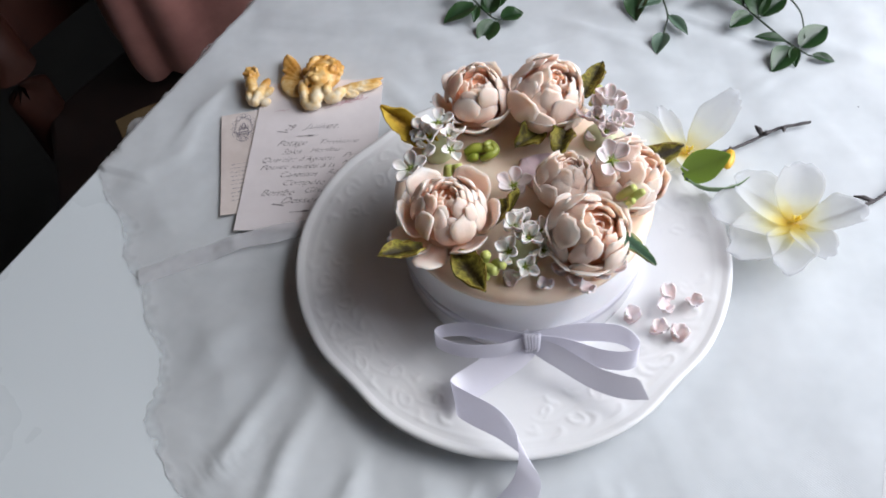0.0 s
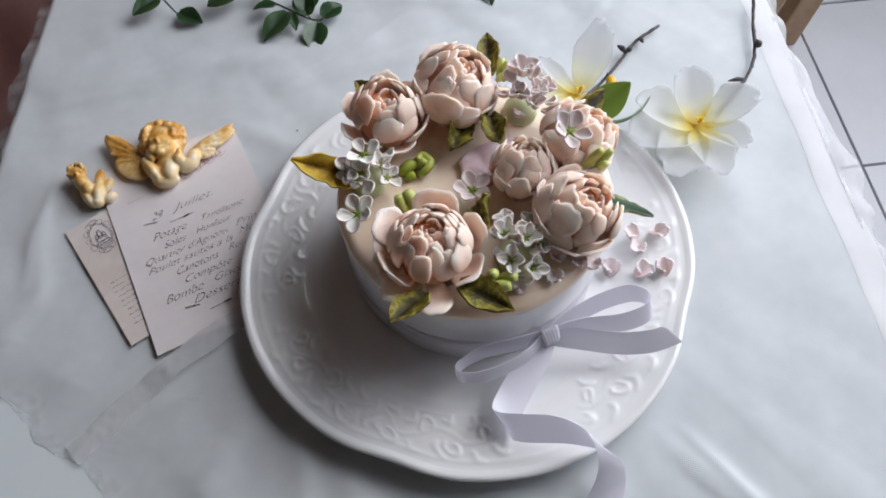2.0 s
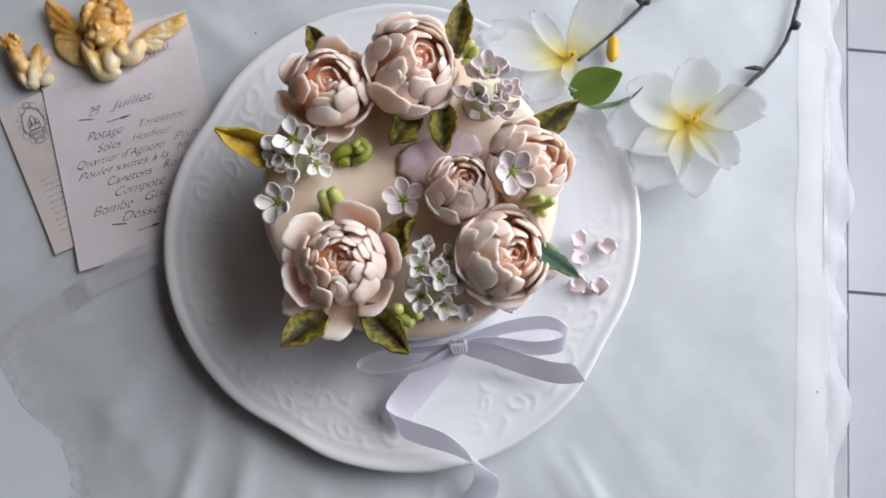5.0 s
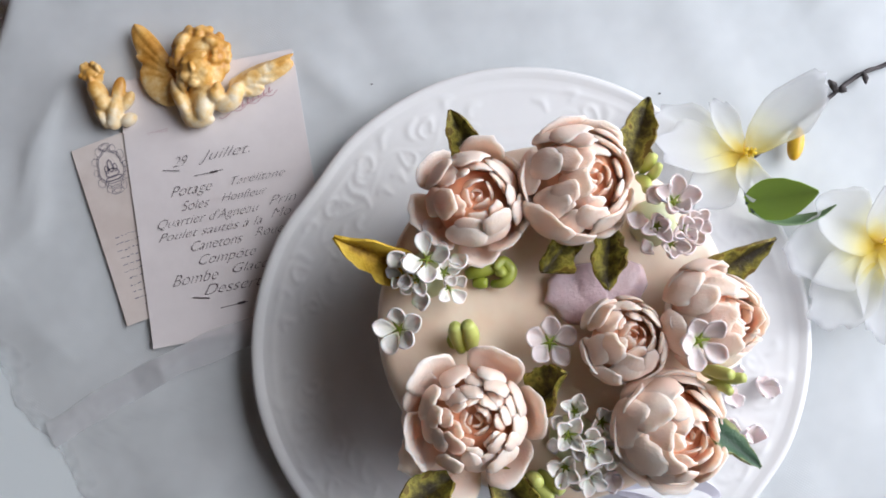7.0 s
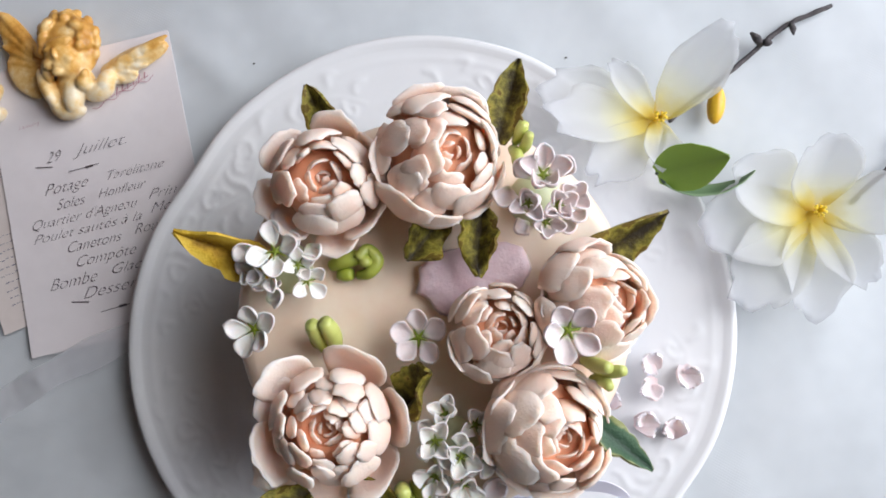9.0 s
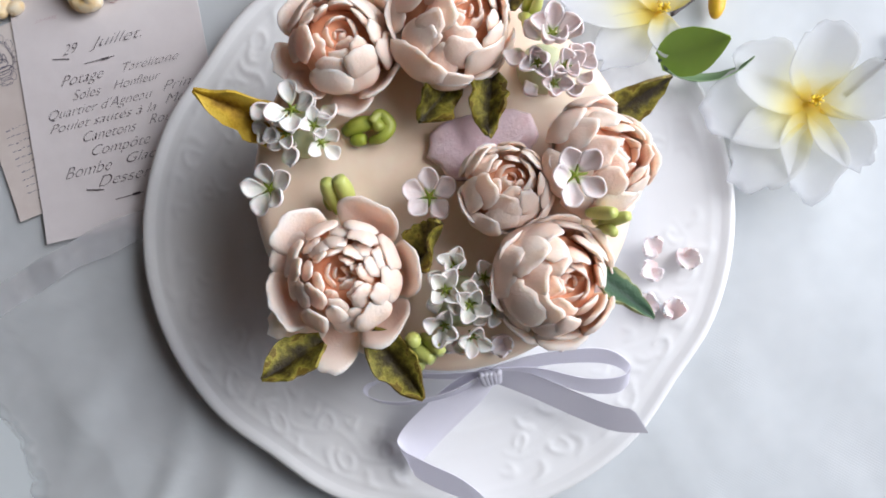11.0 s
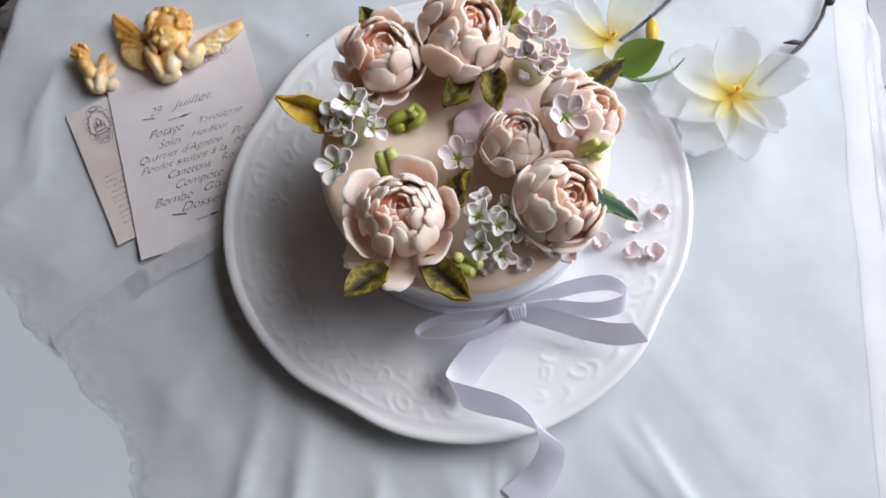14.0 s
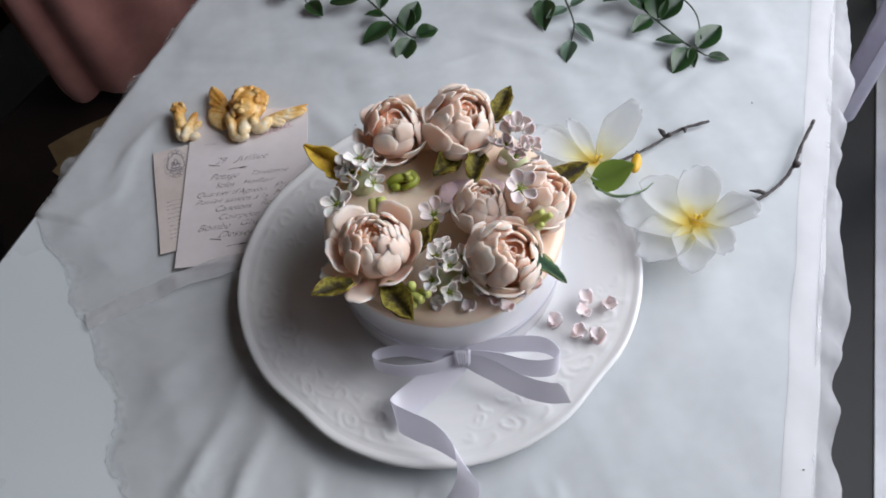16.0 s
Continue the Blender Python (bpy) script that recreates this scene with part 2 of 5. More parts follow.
PAPER_TAN = surface("aged_paper_tan", (0.62, 0.54, 0.50), (0.73, 0.66, 0.62), 30, 900, 0.85, 0.15, 0.0003)
INK = surface("brown_black_ink", (0.05, 0.042, 0.05), (0.17, 0.14, 0.15), 300, 900, 0.7, 0.0)
INK_PALE = surface("grey_blue_ink", (0.13, 0.12, 0.17), (0.26, 0.24, 0.29), 300, 900, 0.7, 0.0)
INK_RED = surface("faded_red_ink", (0.40, 0.16, 0.22), (0.52, 0.30, 0.34), 300, 900, 0.7, 0.0)
GILT, _n, _l, _p = nodes_of("ivory_and_gold_paint")
_c = _n.new("ShaderNodeTexCoord")
_s = _n.new("ShaderNodeSeparateXYZ")
_l.new(_c.outputs["Object"], _s.inputs["Vector"])
_m = _n.new("ShaderNodeMapRange")  # more gold on the hair, more bare ivory towards the foot and the tips
_m.inputs["From Min"].default_value, _m.inputs["From Max"].default_value = -0.030, 0.012
_m.inputs["To Min"].default_value, _m.inputs["To Max"].default_value = 0.16, -0.12
_l.new(_s.outputs["Y"], _m.inputs["Value"])
_t = noise_of(_n, _l, 85, 5, 0.6, _c.outputs["Object"])
_a = _n.new("ShaderNodeMath")
_l.new(_t.outputs["Fac"], _a.inputs[0])
_l.new(_m.outputs["Result"], _a.inputs[1])
_r = ramp_of(_n, [(0.26, (0.52, 0.23, 0.035)), (0.40, (0.70, 0.38, 0.09)), (0.54, (0.82, 0.58, 0.26)), (0.70, (0.86, 0.76, 0.58))])
_l.new(_a.outputs[0], _r.inputs["Fac"])
_l.new(_r.outputs["Color"], _p.inputs["Base Color"])
_p.inputs["Roughness"].default_value, _p.inputs["Coat Weight"].default_value = 0.42, 0.15
_b = _n.new("ShaderNodeBump")
_b.inputs["Strength"].default_value, _b.inputs["Distance"].default_value = 0.3, 0.0008
_g = noise_of(_n, _l, 420, 4, 0.6, _c.outputs["Object"])
_l.new(_g.outputs["Fac"], _b.inputs["Height"])
_l.new(_b.outputs["Normal"], _p.inputs["Normal"])
TABLE_WHITE = surface("white_table_lacquer", (0.70, 0.755, 0.775), (0.706, 0.761, 0.781), 3, 80, 0.28, 0.03, 0.0004)
TABLE_EDGE = surface("grey_table_edging", (0.16, 0.16, 0.17), (0.26, 0.26, 0.27), 30, 300, 0.4, 0.1)
TULLE = sheer("white_tulle", (0.82, 0.843, 0.855), 0.16, frayed=True)
TULLE_HEM = sheer("white_tulle_hem", (0.93, 0.93, 0.94), 0.03)
TULLE_LACE = sheer("white_tulle_edge", (0.86, 0.86, 0.88), 0.60)
MAHOGANY = surface("dark_mahogany", (0.018, 0.006, 0.004), (0.045, 0.014, 0.009), 12, 200, 0.4, 0.1, coat=0.1)
SEAT_DARK = surface("dark_seat_leather", (0.012, 0.007, 0.006), (0.022, 0.012, 0.010), 30, 400, 0.5, 0.2)
PINK_CLOTH = surface("dusty_pink_velvet", (0.33, 0.13, 0.11), (0.44, 0.19, 0.16), 18, 900, 0.85, 0.15, sheen=0.4)
LILAC_CLOTH = sheer("pale_lilac_curtain_cloth", (0.74, 0.72, 0.82), 0.30)
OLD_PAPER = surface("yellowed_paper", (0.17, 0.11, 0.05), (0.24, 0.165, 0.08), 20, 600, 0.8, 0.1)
TWIG = surface("dark_twig_bark", (0.02, 0.016, 0.018), (0.10, 0.085, 0.085), 300, 900, 0.7, 0.6, 0.001)
STEM = surface("green_stem_plastic", (0.03, 0.05, 0.03), (0.06, 0.09, 0.05), 200, 900, 0.5, 0.2)
BUD_YELLOW = surface("orange_yellow_bud", (0.62, 0.30, 0.01), (0.72, 0.46, 0.03), 120, 600, 0.4, 0.2)
FLOOR_DARK = surface("dark_room_floor", (0.014, 0.014, 0.015), (0.026, 0.026, 0.027), 4, 60, 0.6, 0.05)
TILE = surface("pale_balcony_tile", (0.66, 0.67, 0.70), (0.74, 0.75, 0.78), 5, 120, 0.4, 0.05)
GROUT = surface("grey_grout", (0.25, 0.25, 0.26), (0.32, 0.32, 0.33), 60, 300, 0.9, 0.2)
MARBLE = surface("pale_marble_sill", (0.62, 0.63, 0.66), (0.76, 0.77, 0.79), 9, 90, 0.15, 0.05)
TRACK = surface("teal_anodised_track", (0.07, 0.13, 0.13), (0.11, 0.18, 0.18), 40, 200, 0.25, 0.05, metal=0.6)
# dark warm tone chosen to weaken and warm the light bounced into the shade
WALL = surface("warm_bounce_plaster", (0.33, 0.215, 0.135), (0.39, 0.26, 0.17), 3, 120, 0.9, 0.1)
# shade is put into this wall's colour, so it bounces little light
WALL_DARK = surface("shade_dark_plaster", (0.12, 0.125, 0.12), (0.16, 0.165, 0.16), 3, 120, 0.9, 0.1)
# unseen ceiling: dark tan holds down the fill light and warms it
CEILING = surface("ceiling_fill_tone", (0.34, 0.275, 0.21), (0.39, 0.32, 0.25), 3, 120, 0.9, 0.05)
PINE = surface("pale_varnished_wood", (0.42, 0.25, 0.14), (0.55, 0.35, 0.2), 30, 200, 0.4, 0.1)
SPECK = surface("dark_crumb", (0.05, 0.04, 0.04), (0.09, 0.08, 0.07), 300, 900, 0.8, 0.1)
GROUND = surface("far_ground", (0.10, 0.11, 0.09), (0.16, 0.16, 0.14), 0.5, 8, 0.9, 0.2)
GLASS, _n, _l, _p = nodes_of("door_glass")
_p.inputs["Transmission Weight"].default_value, _p.inputs["Roughness"].default_value = 1.0, 0.02
_p.inputs["Base Color"].default_value, _p.inputs["IOR"].default_value = (0.75, 0.9, 0.87, 1), 1.45


# ---- mesh helpers ----
def part(name, bm, material, parent=None, label="", smooth=True):
    """Links a bmesh, in world places, as one mesh object under a thing or a part."""
    mesh = bpy.data.meshes.new(name)
    bmesh.ops.recalc_face_normals(bm, faces=bm.faces)
    bm.to_mesh(mesh)
    bm.free()
    mesh.materials.append(material)
    if smooth:
        mesh.polygons.foreach_set("use_smooth", [True] * len(mesh.polygons))
    ob = new(name, mesh)
    if parent:
        ob.parent = parent
        if parent.type == "EMPTY":
            ob.matrix_parent_inverse = parent.matrix_basis.inverted()
    if label:
        ob["label"] = label
    return ob


def thing(name, place, label, category, group=""):
    ob = new(name)
    ob.empty_display_size = 0.01
    ob.matrix_basis = Matrix.Translation(place)
    return tagged(ob, label, category, group)


def add_box(bm, m, size, bevel=0.0):
    made = bmesh.ops.create_cube(bm, size=1.0, matrix=m @ Matrix.Diagonal((*size, 1)))
    if bevel:
        edges = list({e for v in made["verts"] for e in v.link_edges})
        bmesh.ops.bevel(bm, geom=edges, offset=bevel, segments=2, profile=0.5, affect="EDGES")
    return bm


def box(v0, v1, u0, u1, z0, z1, bevel=0.0):
    m = ROOM @ Matrix.Translation(((v0 + v1) / 2, (u0 + u1) / 2, (z0 + z1) / 2))
    return add_box(bmesh.new(), m, (v1 - v0, u1 - u0, z1 - z0), bevel)


def add_ball(bm, place, radii, turn=None, seg=16, rings=10):
    m = Matrix.Translation(place) @ (turn.to_4x4() if turn else Matrix()) @ Matrix.Diagonal((*radii, 1))
    return bmesh.ops.create_uvsphere(bm, u_segments=seg, v_segments=rings, radius=1.0, matrix=m)["verts"]


def smooth_line(points, steps=8):
    """A Catmull-Rom line through the points."""
    p = [Vector(q) for q in points]
    p = [2 * p[0] - p[1], *p, 2 * p[-1] - p[-2]]
    out = []
    for i in range(1, len(p) - 2):
        a, b, c, d = p[i - 1 : i + 3]
        for k in range(steps):
            t = k / steps
            out.append(0.5 * (2 * b + (c - a) * t + (2 * a - 5 * b + 4 * c - d) * t * t + (3 * b - a - 3 * c + d) * t**3))
    return [*out, p[-2]]


def add_tube(bm, line, radii, sides=8, flat=1.0, up=Vector((0, 0, 1))):
    """A closed tube along a line; flat: its height over its width."""
    rings = []
    for i, q in enumerate(line):
        d = (line[min(i + 1, len(line) - 1)] - line[max(i - 1, 0)]).normalized()
        side = d.cross(up)
        side = side.normalized() if side.length > 1e-6 else Vector((1, 0, 0))
        top = side.cross(d)
        r = radii[i] if hasattr(radii, "__len__") else radii
        rings.append([bm.verts.new(q + r * (math.cos(2 * math.pi * k / sides) * side + flat * math.sin(2 * math.pi * k / sides) * top)) for k in range(sides)])
    for a, b in zip(rings, rings[1:]):
        for k in range(sides):
            bm.faces.new((a[k], a[(k + 1) % sides], b[(k + 1) % sides], b[k]))
    bm.faces.new(rings[0][::-1])
    bm.faces.new(rings[-1])
    return bm


def add_sheet(bm, grid, thick, uvs=None):
    """A solid sheet from a grid of places: a top, an under side and an edge."""
    nu, nv = len(grid), len(grid[0])
    layer = bm.loops.layers.uv.verify()
    normal = [[None] * nv for _ in range(nu)]
    for i in range(nu):
        for j in range(nv):
            a = grid[min(i + 1, nu - 1)][j] - grid[max(i - 1, 0)][j]
            b = grid[i][min(j + 1, nv - 1)] - grid[i][max(j - 1, 0)]
            n = a.cross(b)
            normal[i][j] = n.normalized() if n.length > 1e-12 else Vector((0, 0, 1))
    top = [[bm.verts.new(grid[i][j] + normal[i][j] * thick / 2) for j in range(nv)] for i in range(nu)]
    low = [[bm.verts.new(grid[i][j] - normal[i][j] * thick / 2) for j in range(nv)] for i in range(nu)]
    faces = []
    for i in range(nu - 1):
        for j in range(nv - 1):
            ids = ((i, j), (i + 1, j), (i + 1, j + 1), (i, j + 1))
            faces.append((bm.faces.new([top[a][b] for a, b in ids]), ids))
            faces.append((bm.faces.new([low[a][b] for a, b in ids[::-1]]), ids[::-1]))
    rim = [(i, 0) for i in range(nu)] + [(nu - 1, j) for j in range(1, nv)] + [(i, nv - 1) for i in range(nu - 2, -1, -1)] + [(0, j) for j in range(nv - 2, 0, -1)]
    for k, (i, j) in enumerate(rim):
        a, b = rim[(k + 1) % len(rim)]
        ids = ((i, j), (a, b), (a, b), (i, j))
        side = bm.faces.new((top[i][j], top[a][b], low[a][b], low[i][j]))
        for e in side.edges:
            e.smooth = False
        faces.append((side, ids))
    for f, ids in faces:
        for loop, (i, j) in zip(f.loops, ids):
            loop[layer].uv = uvs(i / (nu - 1), j / (nv - 1)) if uvs else (j / (nv - 1), i / (nu - 1))
    return bm


def add_disc(bm, place, thick, rings=5, sectors=18, square=0.85, taper=0.75):
    """A rounded solid sheet. place(t, s) gives its middle face: s runs 0 to 1 from foot to edge, t -1 to 1 across."""
    layer = bm.loops.layers.uv.verify()

    def bend(v):
        return math.copysign(abs(v) ** square, v)

    spots = [(0.0, 0.5, 0.0)]
    for i in range(1, rings + 1):
        rho = i / rings
        for k in range(sectors):
            a = 2 * math.pi * (k + 0.5 * (i % 2)) / sectors
            spots.append((rho * bend(math.sin(a)), 0.5 + 0.5 * rho * bend(math.cos(a)), rho))
    top, low = [], []
    for t, s, rho in spots:
        p = place(t, s)
        n = (place(t, s + 0.02) - place(t, s - 0.02)).cross(place(t + 0.02, s) - place(t - 0.02, s))
        n = n.normalized() * thick / 2 * (1 - taper * rho**5)
        top.append(bm.verts.new(p + n))
        low.append(bm.verts.new(p - n))
    tris = [(0, 1 + k, 1 + (k + 1) % sectors) for k in range(sectors)]
    for i in range(1, rings):
        for k in range(sectors):
            a, b = 1 + (i - 1) * sectors + k, 1 + (i - 1) * sectors + (k + 1) % sectors
            shift = 0 if i % 2 == 0 else 1
            c, d = 1 + i * sectors + (k + shift) % sectors, 1 + i * sectors + (k + 1 + shift) % sectors
            if i % 2:
                c, d = 1 + i * sectors + k, 1 + i * sectors + (k + 1) % sectors
            tris += [(a, c, d), (a, d, b)]
    made = []
    for ids in tris:
        made.append((bm.faces.new([top[i] for i in ids]), ids))
        made.append((bm.faces.new([low[i] for i in ids[::-1]]), ids[::-1]))
    first = 1 + (rings - 1) * sectors
    for k in range(sectors):
        a, b = first + k, first + (k + 1) % sectors
        made.append((bm.faces.new((top[a], low[a], low[b], top[b])), (a, a, b, b)))
    for f, ids in made:
        for loop, i in zip(f.loops, ids):
            loop[layer].uv = (0.5 + 0.5 * spots[i][0], spots[i][1])
    return bm


def spoon(m, length, width, cup=0.25, bend=30.0, rim=0.0, thick=0.001, narrow=0.45, ragged=0.04, rings=5, sectors=18, taper=0.6, curl=0.0, rnd=random):
    """A rounded, hollowed petal from m's origin along its y, hollow towards its z, with a raised rim."""
    seed = Vector((rnd.random() * 50, rnd.random() * 50, rnd.random() * 50))
    lean = rnd.uniform(-0.12, 0.12)

    def place(t, s):
        far = min(1.0, math.hypot(t, 2 * s - 1))
        t0 = t
        t = t * (narrow + (1 - narrow) * min(1, max(0, s) / 0.6) ** 1.2) * (1 + ragged * noise.noise(seed + Vector((t * 2.5, s * 2.5, 3))) * far**4)
        s = s * (1 + ragged * noise.noise(seed + Vector((t0 * 4, s * 2, 7))) * far**4)
        ang = radians(bend) * s
        r = length / max(0.05, radians(bend)) if bend > 2 else 0
        y, z = (r * math.sin(ang), r * (1 - math.cos(ang))) if r else (length * s, 0.0)
        h = cup * width * t * t + rim * width * far**4 + 0.05 * width * noise.noise(seed + Vector((t * 1.4, s * 1.7, 0))) - curl * width * max(0, s - 0.6) ** 2 * 4
        return m @ Vector((width / 2 * t + lean * width * s, y - h * math.sin(ang), z + h * math.cos(ang)))

    return add_disc(bmesh.new(), place, thick, rings, sectors, 0.95, taper)


def frame_of(origin, along, normal):
    """A pose whose y runs along, and whose z is near the normal."""
    y = Vector(along).normalized()
    x = y.cross(Vector(normal)).normalized()
    z = x.cross(y)
    m = Matrix((x, y, z)).transposed().to_4x4()
    return Matrix.Translation(origin) @ m


def petal(m, length, width, cup=0.25, bend=30.0, curl=0.0, thick=0.001, ragged=0.04, base=0.35, widest=0.62, tip=0.42, nu=9, nv=9, notch=0.0, wave=0.0, rnd=random):
    """A cupped petal: it starts at m's origin and grows along its y, hollow towards its z."""
    seed = Vector((rnd.random() * 50, rnd.random() * 50, rnd.random() * 50))
    bm, grid, y, z = bmesh.new(), [], 0.0, 0.0
    for i in range(nu):
        s = i / (nu - 1)
        ang = radians(bend) * s - radians(curl) * max(0, s - 0.65) / 0.35
        if i:
            y, z = y + length / (nu - 1) * math.cos(ang), z + length / (nu - 1) * math.sin(ang)
        reach = widest if s < widest else tip
        half = width / 2 * max(base if s < widest else 0.0, math.sqrt(max(0.02, 1 - ((s - widest) / reach) ** 2 * (1 - base**2 if s < widest else 1))))
        row = []
        for j in range(nv):
            t = -1 + 2 * j / (nv - 1)
            k = noise.noise(seed + Vector((t * 1.3, s * 1.6, 0)))
            fringe = ragged * noise.noise(seed + Vector((t * 5, s * 5, 3)))
            edge = max(abs(t) ** 4, s**6)
            x = half * t * (1 + fringe * edge * 1.5)
            dy = length * (fringe * edge - notch * math.exp(-(t / 0.22) ** 2) * s**6 - 0.13 * t * t * s**3)
            dz = cup * width * (x / (width / 2)) ** 2 + 0.05 * width * k + wave * width * math.sin(t * 6 + seed.x) * s * s
            row.append(m @ Vector((x, y + dy * math.cos(ang), z + dz * math.cos(ang) * (0.4 + 0.6 * s) + dy * math.sin(ang))))
        grid.append(row)
    return add_sheet(bm, grid, thick)


def leaf(m, length, width, fold=0.25, bend=15.0, twist=0.0, thick=0.0009, ragged=0.05, nu=11, nv=7, droop=0.0, rnd=random, wave=0.0):
    """A pointed leaf with a folded midrib and slight side veins, along m's y."""
    seed = Vector((rnd.random() * 50, rnd.random() * 50, rnd.random() * 50))
    bm, grid, y, z = bmesh.new(), [], 0.0, 0.0
    for i in range(nu):
        s = i / (nu - 1)
        ang = radians(bend) * (s - 0.3) - radians(droop) * s * s
        if i:
            y, z = y + length / (nu - 1) * math.cos(ang), z + length / (nu - 1) * math.sin(ang)
        half = width / 2 * max(0.05, math.sin(math.pi * min(1, 0.06 + 0.94 * s) ** 0.85) ** 0.8)
        row, tw = [], radians(twist) * s
        for j in range(nv):
            t = -1 + 2 * j / (nv - 1)
            f = ragged * noise.noise(seed + Vector((t * 3, s * 7, 0))) * abs(t) ** 2
            x = half * t * (1 + 2 * f)
            h = fold * abs(x) + 0.04 * width * noise.noise(seed + Vector((t * 2, s * 3, 5))) + 0.012 * width * math.sin(s * 26 - abs(t) * 4) * abs(t) + wave * width * math.sin(s * 8 + seed.x + (1.7 if t > 0 else 0)) * t * t
            row.append(m @ Vector((x * math.cos(tw) - h * math.sin(tw), y, z + h * math.cos(tw) + x * math.sin(tw))))
        grid.append(row)
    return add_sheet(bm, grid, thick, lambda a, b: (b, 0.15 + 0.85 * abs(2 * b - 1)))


# ---- the room ----
TOP = 0.75  # the table's top


def structure(name, bm, material, label, smooth=False):
    return tagged(part(name, bm, material, None, "", smooth), label, name.split("_")[0], "", "structure")


structure("floor", box(-2.2, 0.58, -2.2, 2.4, -0.1, 0.0), FLOOR_DARK, "dark grey polished floor of the room")
structure("ceiling", box(-2.2, 0.76, -2.2, 2.4, 2.6, 2.7), CEILING, "unseen ceiling, dark tan to limit and warm the fill light")
structure("wall_west", box(-2.3, -2.2, -2.2, 2.4, -0.1, 2.7), WALL_DARK, "wall with shade put into its dark grey colour")
structure("wall_north", box(-2.3, 0.76, 2.4, 2.5, -0.1, 2.7), WALL, "unseen wall, toned to dim and warm the bounced light")
structure("wall_south", box(-2.3, 0.76, -2.3, -2.2, -0.1, 2.7), WALL, "unseen wall behind the viewer, toned to warm the bounced light")
wall = bmesh.new()
for v0, v1, u0, u1, z0, z1 in ((0.58, 0.76, -2.2, -0.35, -0.1, 2.6), (0.58, 0.76, 2.2, 2.4, -0.1, 2.6), (0.58, 0.76, -0.35, 2.2, 2.2, 2.6)):
    add_box(wall, ROOM @ Matrix.Translation(((v0 + v1) / 2, (u0 + u1) / 2, (z0 + z1) / 2)), (v1 - v0, u1 - u0, z1 - z0))
structure("wall_east", wall, WALL, "painted wall with a wide balcony door opening")
sill = structure("door_sill", box(0.58, 0.665, -0.35, 2.2, -0.1, 0.004, 0.002), MARBLE, "pale polished marble door sill")
part("track", box(0.612, 0.616, -0.35, 2.2, 0.004, 0.016, 0.001), TRACK, sill, "teal metal sliding track", False)
part("track", box(0.626, 0.632, -0.35, 2.2, 0.004, 0.012, 0.001), TRACK, sill, "teal metal sliding track", False)
glass_door = tagged(new("door_1"), "sliding glass door leaf standing half open", "door", "", "structure")
part("pane", box(0.619, 0.625, 1.30, 2.18, 0.05, 2.15), GLASS, glass_door, "greenish glass pane", False).visible_shadow = False
part("bottom_rail", box(0.612, 0.632, 1.26, 2.2, 0.012, 0.055, 0.002), TRACK, glass_door, "", False)
part("stile", box(0.612, 0.632, 1.26, 1.30, 0.055, 2.18, 0.002), TRACK, glass_door, "", False)
structure("ground", box(0.76, 60, -60, 60, -0.35, -0.30), GROUND, "ground beyond the balcony")
balcony = structure("balcony_floor", box(0.665, 2.6, -1.6, 3.2, -0.3, -0.006), GROUT, "pale square balcony tiles with grey joints")


# ---- table and cloth ----
table = thing("table", (0, 0.05, 0), "white lacquered dining table with grey edging, partly bared", "table")
LEFT_A, LEFT_D = Vector((-0.362, 0.007)), Vector((0.43, 0.903))


def left_edge(u):
    """Where the table's inner long edge lies, across the room, at a place along it."""
    a, d = ROOM.inverted() @ LEFT_A.to_3d(), ROOM.inverted().to_3x3() @ LEFT_D.to_3d()
    return a.x + d.x * (u - a.y) / d.y


RIGHT, NEAR, FAR = 0.257, -0.62, 0.72


def slab(inset, z0, z1, bevel):
    bm = bmesh.new()
    ring = [(left_edge(NEAR) + inset, NEAR + inset), (RIGHT - inset, NEAR + inset), (RIGHT - inset, FAR - inset), (left_edge(FAR) + inset, FAR - inset)]
    low = [bm.verts.new(room(v, u, z0)) for v, u in ring]
    top = [bm.verts.new(room(v, u, z1)) for v, u in ring]
    bm.faces.new(low[::-1]), bm.faces.new(top)
    for k in range(4):
        bm.faces.new((low[k], low[(k + 1) % 4], top[(k + 1) % 4], top[k]))
    if bevel:
        bmesh.ops.bevel(bm, geom=bm.edges[:], offset=bevel, segments=2, profile=0.5, affect="EDGES")
    return bm


part("tabletop", slab(0.004, TOP - 0.026, TOP, 0.0015), TABLE_WHITE, table, "white lacquered top", False)
part("edging", slab(0.0, TOP - 0.024, TOP - 0.003, 0.002), TABLE_EDGE, table, "dark grey edge band", False)
for v, u in ((left_edge(-0.55) + 0.06, -0.55), (RIGHT - 0.06, -0.55), (RIGHT - 0.06, 0.65), (left_edge(0.65) + 0.06, 0.65)):
    part("leg", box(v - 0.025, v + 0.025, u - 0.025, u + 0.025, 0.0, TOP - 0.026, 0.003), TABLE_EDGE, table, "", False)

TORN = smooth_line([(-0.345, 0.135, 0), (-0.317, 0.092, 0), (-0.279, 0.020, 0), (-0.258, -0.012, 0), (-0.241, -0.045, 0), (-0.232, -0.074, 0), (-0.226, -0.100, 0), (-0.215, -0.130, 0), (-0.195, -0.158, 0), (-0.165, -0.20, 0), (-0.12, -0.26, 0), (-0.05, -0.36, 0)], 10)
TORN_ROOM = [ROOM.inverted() @ q for q in TORN]


def cloth_left(u):
    torn = np.interp(u, [q.y for q in TORN_ROOM[::-1]], [q.x for q in TORN_ROOM[::-1]])
    free = left_edge(u) - 0.035
